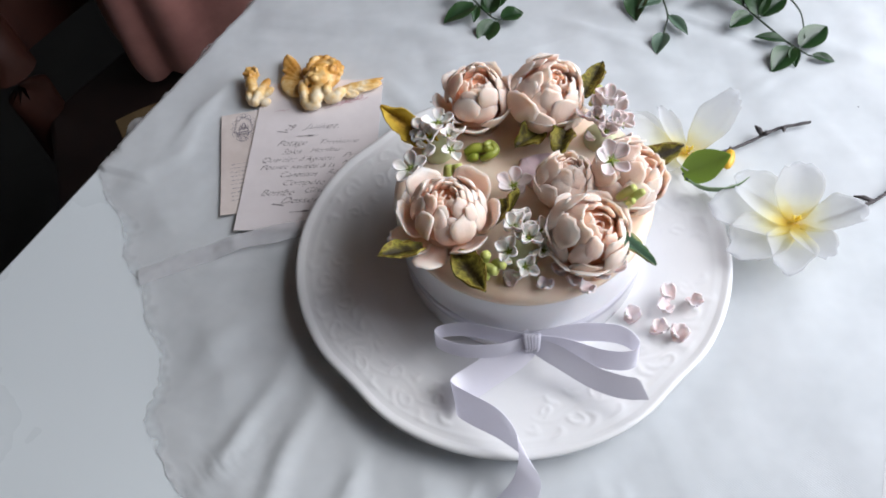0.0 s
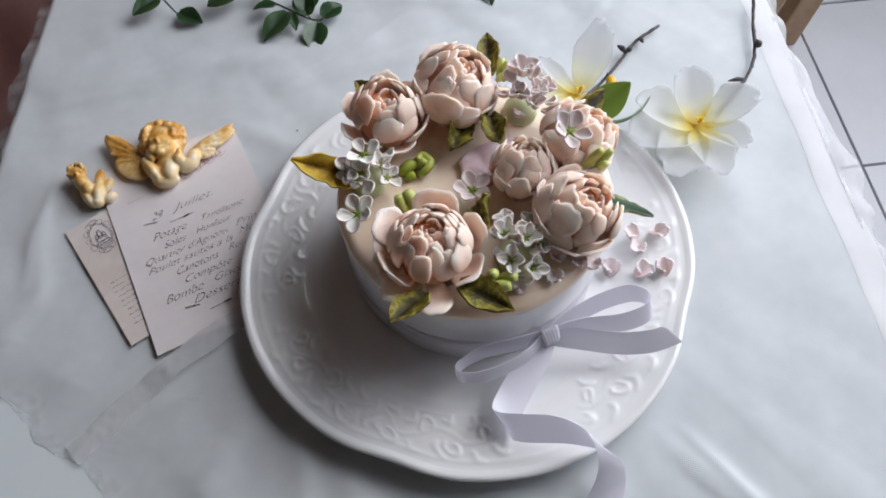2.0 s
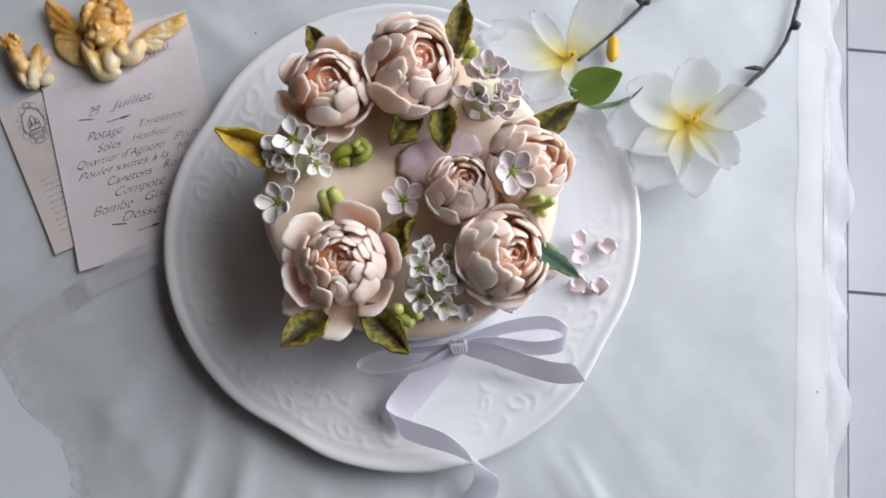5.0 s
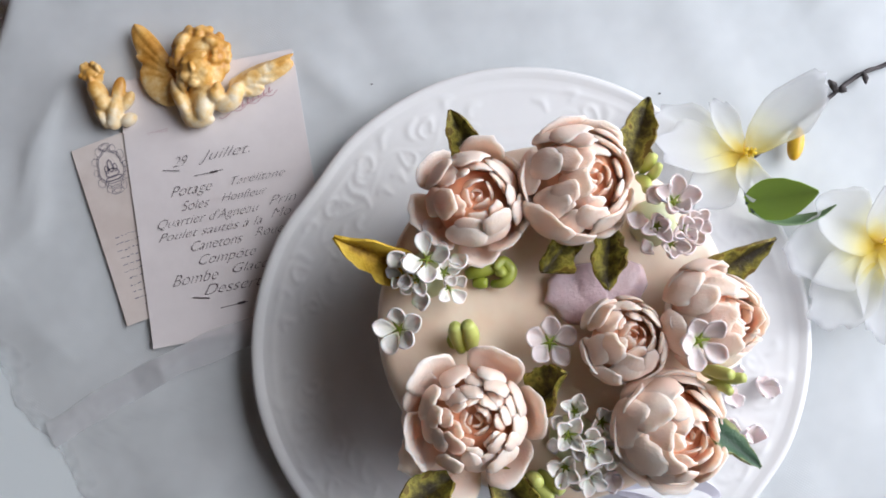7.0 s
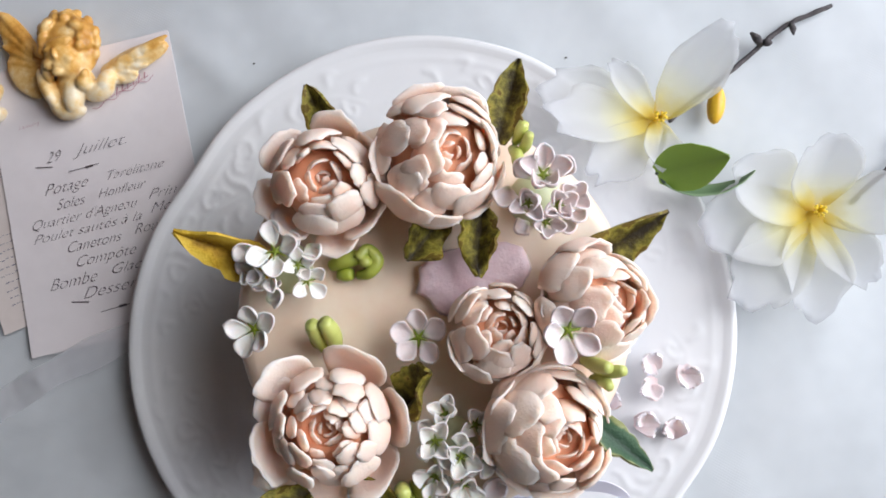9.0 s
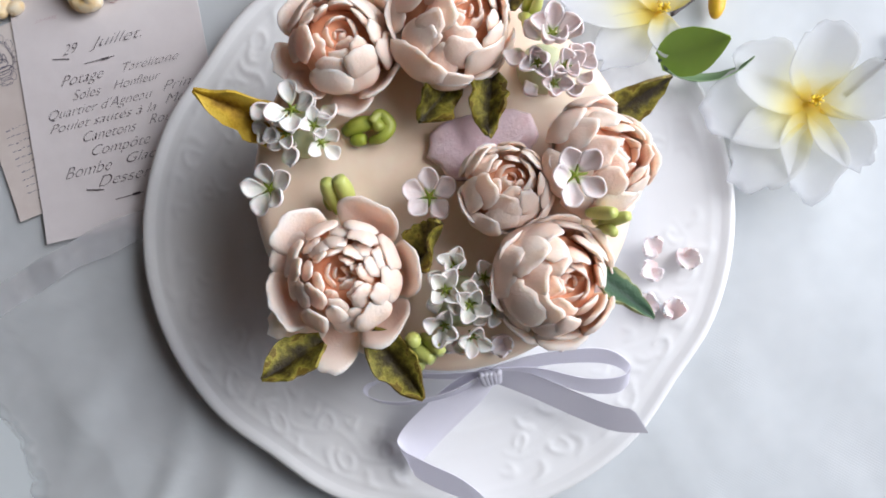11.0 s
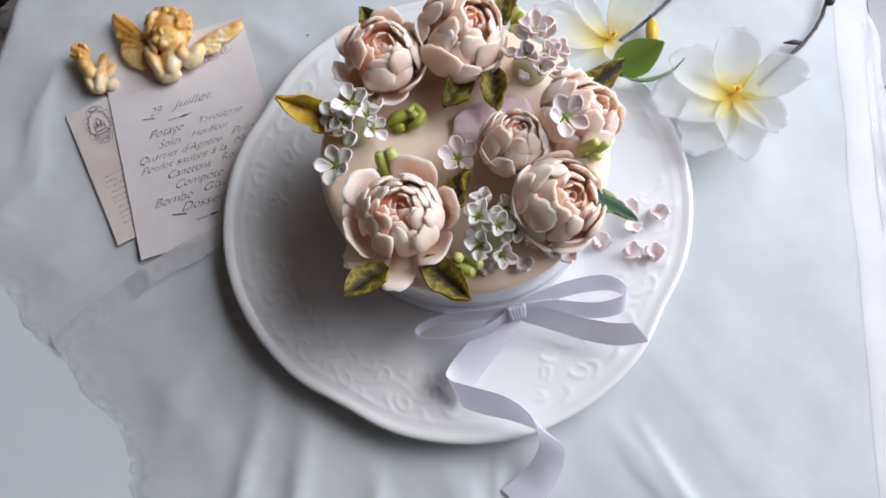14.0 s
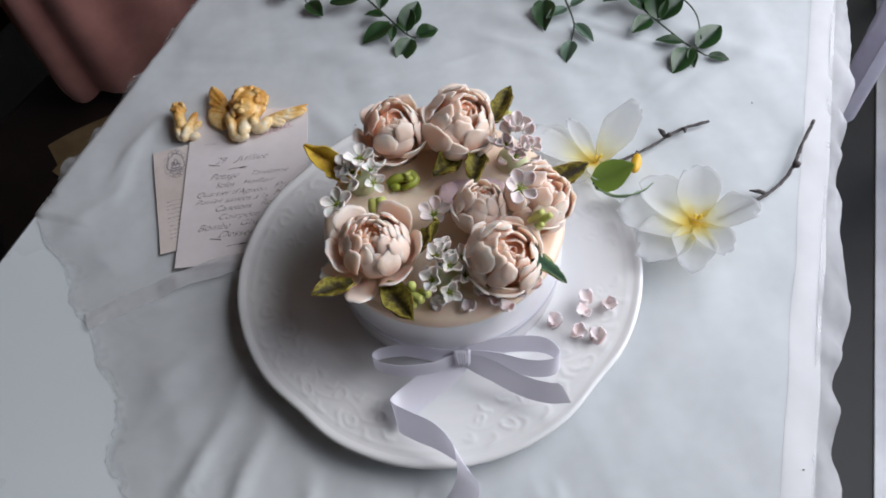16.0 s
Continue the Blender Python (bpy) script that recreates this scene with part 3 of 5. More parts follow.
    jag = 0.007 * noise.noise(Vector((u * 45, 0, 7))) + 0.014 * max(0, noise.noise(Vector((u * 24, 3, 0)))) - 0.010 * max(0, noise.noise(Vector((u * 30, 9, 5)))) + 0.004 * noise.noise(Vector((u * 210, 1, 2)))
    return max(free, torn) + (jag if torn > free else 0.3 * jag)


FOLDS = (
    (-0.13, -0.06, -0.20, -0.19, 0.007, 0.0045), (-0.12, -0.09, -0.15, -0.22, 0.007, 0.005), (-0.16, -0.02, -0.23, -0.12, 0.010, 0.003),
    (-0.09, -0.13, -0.10, -0.24, 0.008, 0.004), (-0.05, -0.15, -0.03, -0.26, 0.009, 0.004), (0.05, -0.15, 0.09, -0.25, 0.008, 0.003),
    (-0.26, 0.10, -0.21, 0.23, 0.012, 0.003), (-0.20, 0.26, 0.02, 0.21, 0.012, 0.004), (-0.05, 0.19, 0.16, 0.165, 0.010, 0.003),
    (0.05, 0.27, 0.20, 0.19, 0.010, 0.0045), (0.20, 0.14, 0.30, 0.20, 0.012, 0.003), (0.13, -0.10, 0.22, 0.01, 0.014, 0.002),
    (-0.12, 0.20, -0.06, 0.13, 0.009, 0.003), (-0.27, 0.02, -0.22, 0.06, 0.012, 0.002), (0.16, 0.26, 0.30, 0.17, 0.009, 0.003),
)


rnd = random.Random(5)
CREASES = []  # narrow sharp folds: ends, width, height
for cx, cy, a, long in ((-0.19, -0.10, 22, 0.13), (-0.17, -0.14, 30, 0.15), (-0.13, -0.20, 34, 0.12), (-0.20, 0.005, 14, 0.16), (-0.22, -0.045, 18, 0.10), (-0.10, -0.19, 55, 0.10), (-0.04, -0.20, 75, 0.09), (0.07, -0.20, 110, 0.09), (-0.17, 0.235, -12, 0.12), (0.0, 0.20, 6, 0.16), (0.10, 0.215, -24, 0.12), (0.22, 0.17, 28, 0.10), (-0.28, 0.08, 50, 0.09), (0.17, 0.22, -30, 0.14), (-0.245, 0.15, 62, 0.10)):
    for k in range(2):
        q, h = a + rnd.uniform(-9, 9), long / 2 * rnd.uniform(0.7, 1.1)
        x, y = cx + rnd.uniform(-0.012, 0.012), cy + rnd.uniform(-0.012, 0.012)
        CREASES.append((x - h * math.cos(radians(q)), y - h * math.sin(radians(q)), x + h * math.cos(radians(q)), y + h * math.sin(radians(q)), rnd.uniform(0.0024, 0.006), rnd.uniform(0.0008, 0.0022)))


LINES = np.array(list(FOLDS) + CREASES)


def folds_at(x, y):
    """The height of all soft folds together; each runs from a to b."""
    ax, ay, bx, by, wide, high = LINES.T
    dx, dy = bx - ax, by - ay
    t = np.clip(((x - ax) * dx + (y - ay) * dy) / (dx * dx + dy * dy), 0, 1)
    far = (x - ax - t * dx) ** 2 + (y - ay - t * dy) ** 2
    return float((0.72 * high * np.exp(-far / wide**2) * np.sin(math.pi * (0.08 + 0.84 * t))).sum())


def cloth_height(x, y):
    h = 0.0016 + 0.0011 * noise.noise(Vector((x * 14, y * 14, 1))) + 0.0006 * noise.noise(Vector((x * 38, y * 30, 2)))
    near = math.hypot(x, y)
    sway = 0.005 * noise.noise(Vector((x * 25, y * 25, 8)))
    fold = folds_at(x + sway, y - sway) + 0.0016 * max(0, noise.noise(Vector((x * 26 + y * 9, y * 5 - x * 4, 4))))
    calm = min(1.0, max(0.0, (near - 0.105) / 0.05))
    inside = min(x + 0.25, -0.075 - x, y, 0.25 - y) / 0.03
    calm *= 1 - 0.75 * max(0.0, min(1.0, inside))
    return TOP + h * (0.4 + 0.6 * calm) + fold * calm


cloth = thing("tulle_tablecloth", (0.05, 0.05, TOP), "crumpled sheer white tulle with a torn edge, spread on the table", "tablecloth")
grid = []
for i in range(360):
    u = -0.40 + 1.08 * i / 359
    left, row = cloth_left(u), []
    for j in range(210):
        v = left + (0.262 - left) * j / 209
        q = room(v, u)
        over = max(0.0, left_edge(u) + 0.004 - v)
        rest = min(1.0, 0.1 * max(0, noise.noise(Vector((u * 22, 4, 4)))) + (v - left) / 0.05) if left > left_edge(u) else 1.0
        z = TOP + max(0.0004, (cloth_height(q.x, q.y) - TOP) * rest) - min(over * 2.2, 0.05) * (0.8 + 0.35 * noise.noise(Vector((u * 30, 0, 0))))
        row.append(Vector((q.x, q.y, z)))
    grid.append(row)
part("tulle", add_sheet(bmesh.new(), grid, 0.0002), TULLE, cloth)
bm, grid = bmesh.new(), []
for i in range(190):
    u = -0.40 + 1.08 * i / 189
    row = []
    for j in range(8):
        v = 0.2425 + 0.0195 * j / 7 + 0.0012 * noise.noise(Vector((u * 20, 0, 9)))
        q = room(v, u)
        row.append(Vector((q.x, q.y, cloth_height(q.x, q.y) + (0.0001, 0.0003, 0.0004)[min(j, 2)] + 0.00005 * math.sin(j * 2.1))))
    grid.append(row)
part("hem", add_sheet(bm, grid, 0.0002), TULLE_HEM, cloth, "doubled white hem band")
bm, grid = bmesh.new(), []
for i in range(260):
    u = -0.40 + 1.08 * i / 259
    wide = 0.014 + 0.012 * max(0.0, noise.noise(Vector((u * 9, 1, 0))) + 0.25) + 0.003 * abs(math.sin(u * 55))
    row = []
    for j in range(9):
        s = j / 8
        q = room(0.259 + wide * s, u)
        row.append(Vector((q.x, q.y, TOP + 0.002 - 0.016 * s * s + 0.006 * s * math.sin(u * 120 + 2 * math.sin(u * 31)) + 0.002 * s * noise.noise(Vector((u * 120, s * 3, 0))))))
    grid.append(row)
part("ruffle", add_sheet(bm, grid, 0.0003), TULLE_LACE, cloth, "thin gathered see-through edge")


# a folded strip of the tulle runs from the torn edge over the foot of the menu card
strip, strip_rows = bmesh.new(), []
for i in range(70):
    f = i / 69
    row = []
    for j in range(9):
        g = j / 8
        a, b = Vector((-0.2585, -0.0020, 0)), Vector((-0.1310, 0.0380, 0))
        q = a.lerp(b, f) + Vector((0.0045, -0.0140, 0)) * (g + 0.12 * noise.noise(Vector((f * 6, g, 3)))) + Vector((-0.004, 0.003, 0)) * math.sin(3.1 * f)
        on_card = min(1.0, max(0.0, (f - 0.42) / 0.12))
        row.append(Vector((q.x, q.y, cloth_height(q.x, q.y) + 0.0006 + 0.0042 * on_card + 0.0011 * math.sin(math.pi * g) + 0.0005 * noise.noise(Vector((f * 25, g * 4, 1))))))
    strip_rows.append(row)
part("folded_strip", add_sheet(strip, strip_rows, 0.0002), TULLE_LACE, cloth, "doubled see-through strip of tulle")


# ---- plate ----
plate = thing("porcelain_plate", (0, 0, TOP), "large white glazed porcelain plate with scalloped rim and raised scrolls", "plate")
PROFILE = [(0.0, 0.0068), (0.03, 0.0068), (0.06, 0.0067), (0.084, 0.0066), (0.090, 0.0074), (0.096, 0.0098), (0.103, 0.0122), (0.112, 0.0142), (0.122, 0.0160), (0.131, 0.0176), (0.1345, 0.0184), (0.1365, 0.0196), (0.1385, 0.0199), (0.1398, 0.0190), (0.1400, 0.0176), (0.1385, 0.0162), (0.131, 0.0150), (0.120, 0.0126), (0.108, 0.0100), (0.098, 0.0070), (0.092, 0.0042), (0.088, 0.0024), (0.083, 0.0022), (0.080, 0.0036), (0.05, 0.0040), (0.0, 0.0040)]


def rim_scale(a):
    """How far the rim stands out at an angle: four brackets with dips between them."""
    k = math.cos(4 * (a - math.pi / 4))
    return 1 + 0.006 - 0.011 * k - 0.019 * max(0, k) ** 5


def spray_strokes():
    """One raised spray of the rim as strokes: points along the rim and outwards in millimetres, width and height."""
    strokes = []
    for side in (-1, 1):
        stem = smooth_line([(side * x, y, 0) for x, y in ((3, -6), (12, -1), (20, 4), (30, 2), (38, -4), (48, -3), (57, 3), (66, 2), (73, -2))], 6)
        strokes.append((stem, 1.4, 0.35))
        for x, y, r, start, sweep in ((14, 7, 6.0, 200, -290), (33, -5, 5.5, 120, 280), (50, 5, 5.0, 210, -270), (66, -4, 4.0, 110, 260)):
            curl = [Vector((side * (x + r * (1 - 0.55 * k / 14) * math.cos(radians(start + sweep * k / 14))), y + r * (1 - 0.55 * k / 14) * math.sin(radians(start + sweep * k / 14)), 0)) for k in range(15)]
            strokes.append((curl, 1.5, 0.95))
        for x, y, long, turn in ((6, 2, 7, 60), (8, -8, 7, -30), (20, -5, 8, -50), (25, 9, 7, 40), (41, 4, 8, 70), (43, -10, 6, -40), (58, -6, 7, -60), (60, 9, 6, 50), (72, 4, 6, 35)):
            c, n = math.cos(radians(turn)), math.sin(radians(turn))
            leaf_line = [Vector((side * (x + long * (k / 8) * c - 2.0 * math.sin(3.1 * k / 8) * n), y + long * (k / 8) * n + 2.0 * math.sin(3.1 * k / 8) * c, 0)) for k in range(9)]
            strokes.append((leaf_line, 2.1, 0.9))
    strokes.append(([Vector((0, -8 + 2.2 * k, 0)) for k in range(8)], 2.3, 1.0))
    return strokes


SPRAYS = [radians(a) for a in (-145, -48, 40, 130)]
STROKES = spray_strokes()


def relief(radii, angles):
    """The height of the raised sprays on the rim, over a grid of radii and angles."""
    high = np.zeros((len(radii), len(angles)))
    y = (radii[:, None] - 0.1165) * 1000
    for n, spray in enumerate(SPRAYS):
        d = (angles - spray + math.pi) % (2 * math.pi) - math.pi
        near = np.where(np.abs(d) < 0.70)[0]
        x = d[near][None, :] * 116 + 1.2 * np.sin(y * 0.4 + n)
        yy = y + 0.9 * np.sin(x * 0.23 + 2 * n)
        field = np.zeros(x.shape)
        for line, wide, tall in STROKES:
            for k, q in enumerate(line):
                swell = 0.55 + 0.45 * math.sin(math.pi * (0.1 + 0.8 * k / (len(line) - 1)))
                field = np.maximum(field, tall * swell * np.exp(-((x - q.x) ** 2 + (yy - q.y) ** 2) / (wide * swell) ** 2))
        high[:, near] = np.maximum(high[:, near], field)
    return high * 0.5 / 1000


top_r = [0.0, 0.03, 0.06, 0.084, 0.090, 0.094] + [0.097 + 0.00085 * k for k in range(45)]
profile = [(r, float(np.interp(r, [p[0] for p in PROFILE[:13]], [p[1] for p in PROFILE[:13]])) + 0.0002 * math.exp(-((r - 0.1295) / 0.0016) ** 2) - 0.0001 * math.exp(-((r - 0.1335) / 0.0012) ** 2)) for r in top_r] + [p for p in PROFILE if p[0] > 0.1345][:6] + PROFILE[16:]
bm = bmesh.new()
count, rings = 760, []
turns = np.arange(count) * 2 * math.pi / count
scrolls = relief(np.array(top_r), turns)
scales = [rim_scale(a) for a in turns]
for n, (r, z) in enumerate(profile):
    ring = []
    for k, a in enumerate(turns):
        grow = 1 + (scales[k] - 1) * max(0, min(1, (r - 0.105) / 0.025))
        lift = scrolls[n, k] if 5 < n < len(top_r) else 0.0
        ring.append(bm.verts.new((0.0012 + r * grow * math.cos(a), r * grow * math.sin(a), TOP + z + lift)) if r else None)
    rings.append(ring)
for a, b in zip(rings, rings[1:]):
    if a[0] is None or b[0] is None:
        continue
    for k in range(count):
        bm.faces.new((a[k], a[(k + 1) % count], b[(k + 1) % count], b[k]))
for ring, z in ((rings[1], PROFILE[0][1]), (rings[-2], PROFILE[-1][1])):
    mid = bm.verts.new((0, 0, TOP + z))
    for k in range(count):
        bm.faces.new((mid, ring[k], ring[(k + 1) % count]))
part("dish", bm, PORCELAIN, plate)


def plate_z(r):
    return TOP + float(np.interp(r, [p[0] for p in PROFILE[:13]], [p[1] for p in PROFILE[:13]]))


# ---- cake ----
CX, CY, CR, CTOP, CLOW = 0.010, 0.009, 0.0785, 0.822, TOP + 0.0066
cake = thing("cake", (CX, CY, CLOW), "small round cake with white sides and a peach glazed top", "cake")


def lathe(profile, wobble=0.0, count=120, place=(CX, CY)):
    bm, rings = bmesh.new(), []
    for r, z in profile:
        rings.append([bm.verts.new((place[0] + r * math.cos(a) * (w := 1 + wobble * noise.noise(Vector((math.cos(a) * 2, math.sin(a) * 2, z * 30)))), place[1] + r * math.sin(a) * w, z)) for a in (2 * math.pi * k / count for k in range(count))])
    for a, b in zip(rings, rings[1:]):
        for k in range(count):
            bm.faces.new((a[k], a[(k + 1) % count], b[(k + 1) % count], b[k]))
    bm.faces.new(rings[0][::-1])
    bm.faces.new(rings[-1])
    return bm


part("side", lathe([(CR - 0.002, CLOW), (CR, CLOW + 0.002), (CR, CTOP - 0.009), (CR - 0.001, CTOP - 0.006)], 0.004), CAKE_SIDE, cake, "smooth white icing side")
part("glaze", lathe([(CR - 0.004, CTOP - 0.0075), (CR + 0.0004, CTOP - 0.0068), (CR + 0.0003, CTOP - 0.0035), (CR - 0.0018, CTOP - 0.0008), (CR - 0.006, CTOP), (CR - 0.03, CTOP + 0.0004), (0.01, CTOP + 0.0003)], 0.006), CAKE_TOP, cake, "peach coloured glossy top")
part("ribbon_band", lathe([(CR - 0.001, TOP + 0.0245), (CR + 0.0003, TOP + 0.0246), (CR + 0.0004, TOP + 0.029), (CR + 0.0003, TOP + 0.0338), (CR - 0.001, TOP + 0.0339)], 0.004), SATIN, cake, "white satin ribbon round the side")

# mauve cream slab on the cake
slab_thing = thing("mauve_cream_patch", (0.027, 0.02, CTOP), "smeared mauve pink cream patch on the cake top", "cream")
ring = [(0.006, 0.018), (0.012, 0.029), (0.030, 0.032), (0.050, 0.026), (0.049, 0.014), (0.034, 0.008), (0.016, 0.007)]
bm, rows = bmesh.new(), []
for f, z in ((1.0, 0.0), (1.0, 0.0035), (0.9, 0.0052), (0.5, 0.0056), (0.2, 0.0054)):
    line = smooth_line([(0.028 + (x - 0.028) * f, 0.019 + (y - 0.019) * f, CTOP + z) for x, y in (*ring, ring[0])], 5)[:-1]
    rows.append([bm.verts.new(q + Vector((0.0022 * noise.noise(q * 150), 0.0022 * noise.noise(q * 140), 0.0011 * noise.noise(q * 160) if z else 0))) for q in line])
for a, b in zip(rows, rows[1:]):
    for k in range(len(a)):
        bm.faces.new((a[k], a[(k + 1) % len(a)], b[(k + 1) % len(a)], b[k]))
bm.faces.new(rows[-1]), bm.faces.new(rows[0][::-1])
part("cream", bm, MAUVE, slab_thing)


# ---- cream flowers ----
# whorls of petals: count, foot radius and height, tip radius and height, width, belly, lip; in parts of the radius
OPEN_WHORLS = (
    (3, 0.09, 0.05, 0.06, 0.46, 0.20, 0.10, 0.00), (5, 0.19, 0.05, 0.15, 0.58, 0.27, 0.14, 0.00), (7, 0.33, 0.02, 0.25, 0.64, 0.31, 0.16, 0.02),
    (8, 0.46, -0.04, 0.36, 0.62, 0.37, 0.18, 0.03), (9, 0.60, -0.14, 0.48, 0.55, 0.42, 0.18, 0.03), (9, 0.73, -0.30, 0.61, 0.40, 0.54, 0.18, 0.04),
)
ROUND_WHORLS = (
    (3, 0.09, 0.05, 0.06, 0.42, 0.22, 0.10, 0.00), (4, 0.22, 0.05, 0.17, 0.58, 0.38, 0.14, 0.00), (6, 0.38, -0.02, 0.30, 0.66, 0.44, 0.18, 0.02),
    (7, 0.55, -0.12, 0.43, 0.62, 0.54, 0.20, 0.03), (7, 0.70, -0.30, 0.59, 0.46, 0.66, 0.20, 0.04),
)
SHUT_WHORLS = (
    (3, 0.12, 0.00, 0.08, 0.46, 0.26, 0.10, 0.00), (5, 0.28, -0.02, 0.19, 0.60, 0.38, 0.16, 0.02), (6, 0.46, -0.10, 0.32, 0.70, 0.50, 0.20, 0.04),
    (7, 0.62, -0.22, 0.47, 0.68, 0.60, 0.22, 0.06), (7, 0.75, -0.42, 0.64, 0.53, 0.72, 0.22, 0.08), (7, 0.82, -0.66, 0.84, 0.22, 0.84, 0.21, 0.09),
)


def paste_petal(head, turn, azimuth, foot, tip, width, belly, lip, thick, rnd, hollow=0.0, frayed=1.0, taper=0.74):
    """A petal of bean paste: from a foot to a tip (radius, height) beside the flower's axis, bulging outwards,
    wrapped round the axis, its free edge a little frayed and turned out. hollow: rise of the sides of an open petal."""
    seed = Vector((rnd.random() * 50, rnd.random() * 50, rnd.random() * 50))
    skew, roll = rnd.uniform(-0.22, 0.22), rnd.uniform(-0.16, 0.16)
    (r0, z0), (r1, z1) = foot, tip
    length = math.hypot(r1 - r0, z1 - z0)
    along = ((r1 - r0) / length, (z1 - z0) / length)
    away = (along[1], -along[0])  # outwards, across the midline
    ca, sa = math.cos(azimuth), math.sin(azimuth)
    base = rnd.uniform(0.55, 0.8)

    def place(t, s):
        far = min(1.0, math.hypot(t, 2 * s - 1))
        angle = math.atan2(t, 2 * s - 1)
        ring = Vector((math.cos(angle), math.sin(angle), 0))
        worn = frayed * far**4 * (0.09 * noise.noise(seed + ring * 1.6) + 0.055 * noise.noise(seed + ring * 5.0) + 0.036 * noise.noise(seed + ring * 12))
        k = s * (1 + worn) + skew * t * s * s * 0.5
        bulge = belly * length * math.sin(math.pi * min(1.0, max(0.0, k)) ** 0.9) + lip * length * max(0.0, k - 0.72) ** 2 * 12
        bulge += 0.045 * width * noise.noise(seed + Vector((t * 1.3, s * 1.6, 4)))
        r, z = r0 + along[0] * length * k + away[0] * bulge, z0 + along[1] * length * k + away[1] * bulge
        half = width / 2 * (base + (1 - base) * min(1.0, max(0.0, s) / 0.6)) * (1 + worn)
        curve = max(0.36 * width, abs(r) * 1.1)
        turned = t * half / curve
        across, drop = curve * math.sin(turned), curve * (1 - math.cos(turned)) * (1 - min(1.0, hollow * 2))
        r, z = r - drop, z + hollow * width * t * t + roll * across
        return head + turn @ Vector((r * ca - across * sa, r * sa + across * ca, z))

    return add_disc(bmesh.new(), place, thick, 6, 26, 0.86, taper)


def peony(head, radius, lean, heading, seed, label, whorls=OPEN_WHORLS, deep=2, outer=()):
    """A cream peony of paste petals. head: its middle; lean: degrees from upright, towards the heading; outer: open petals
    (heading, reach, height of the tip, width, hollow), sizes in parts of the radius, headings round the upright."""
    rnd = random.Random(seed)
    ob = thing("cream_peony", (head[0], head[1], CTOP), label, "cream flower", "peonies on the cake")
    axis = Vector((math.sin(radians(lean)) * math.cos(radians(heading)), math.sin(radians(lean)) * math.sin(radians(heading)), math.cos(radians(lean))))
    turn = Vector((0, 0, 1)).rotation_difference(axis).to_matrix()
    head = Vector(head)
    core = bmesh.new()
    full = 0.73 if whorls is SHUT_WHORLS else 0.62
    for vert in add_ball(core, Vector((0, 0, 0)), (full, full, 0.62), None, 28, 18):
        q = vert.co - Vector((0, 0, 0.20))
        q.z -= 0.18 * math.exp(-(q.x * q.x + q.y * q.y) / 0.03) if q.z > -0.3 else 0
        vert.co = head + turn @ (q * radius)
    part("heart", core, PEONY_HEART, ob, "deep peach heart")
    stem = bmesh.new()
    foot = Vector((head.x, head.y, CTOP - 0.001))
    add_tube(stem, [foot, foot.lerp(head, 0.5), head - axis * radius * 0.1], [radius * 0.74, radius * 0.68, radius * 0.42], 18)
    part("cream_base", stem, PEONY, ob, "peach cream base")
    for n, (count, r0, z0, r1, z1, width, belly, lip) in enumerate(whorls):
        shift = rnd.random() * 6.28
        for k in range(count):
            a = shift + 2 * math.pi * (k + rnd.uniform(-0.2, 0.2)) / count
            reach, rise = rnd.uniform(-0.04, 0.035) * (0.5 + 0.14 * n), rnd.uniform(-0.14, 0.07) * (0.5 + 0.2 * n)
            bm = paste_petal(head, turn, a, (r0 * radius, z0 * radius), ((r1 + reach) * radius, (z1 + rise) * radius), width * radius * rnd.uniform(0.72, 1.25), belly * rnd.uniform(0.8, 1.15), lip * rnd.uniform(0.2, 1.6), radius * (0.055 if n < 2 else 0.095), rnd)
            part("petal", bm, PEONY_DEEP if n <= deep else PEONY, ob)
    for a, reach, rise, width, hollow in outer:
        bm = paste_petal(head, Matrix.Identity(3), radians(a), (radius * 0.50, -radius * 0.55), (radius * reach, radius * rise), radius * width, 0.16 if rise < 0.25 else 0.2, 0.05, radius * 0.075, rnd, hollow)
        part("petal", bm, PEONY_PALE, ob)
    return ob


H = CTOP + 0.022
peony((-0.0325, -0.0245, H + 0.001), 0.0262, 6, 45, 11, "large open pale peach cream peony at the cake's edge", outer=((126, 1.16, 0.22, 0.92, 0.10), (58, 1.14, 0.20, 1.02, 0.08), (-4, 1.08, 0.12, 0.90, 0.10), (-60, 1.14, 0.0, 0.98, 0.12), (-112, 1.42, -0.16, 0.72, -0.04), (210, 1.36, -0.16, 0.92, 0.02), (150, 1.12, 0.02, 0.86, 0.10), (168, 1.18, -0.42, 0.95, 0.0), (192, 1.06, 0.28, 0.95, 0.20)))
peony((-0.0175, 0.0648, H), 0.0245, 9, 20, 12, "round pale pink cream peony with a small dark heart", ROUND_WHORLS, 2, ((-93, 1.14, -0.06, 0.78, 0.05), (185, 1.12, 0.0, 0.80, 0.08), (215, 1.02, 0.05, 0.75, 0.12), (-60, 1.0, 0.1, 0.75, 0.14), (132, 1.05, 0.12, 0.85, 0.10), (70, 1.0, 0.2, 0.85, 0.12), (20, 0.95, 0.2, 0.8, 0.14), (-28, 1.0, 0.05, 0.78, 0.10)))
peony((0.0278, 0.0645, H + 0.002), 0.0250, 25, -10, 13, "tall pale peach cream peony leaning outwards", SHUT_WHORLS, 1, ((172, 0.98, 0.40, 0.80, 0.10), (100, 1.0, 0.30, 1.05, 0.08), (60, 1.0, 0.15, 0.95, 0.10), (-105, 1.02, -0.08, 1.05, 0.04), (-65, 1.0, -0.10, 0.85, 0.04), (215, 0.95, 0.0, 0.8, 0.10)))
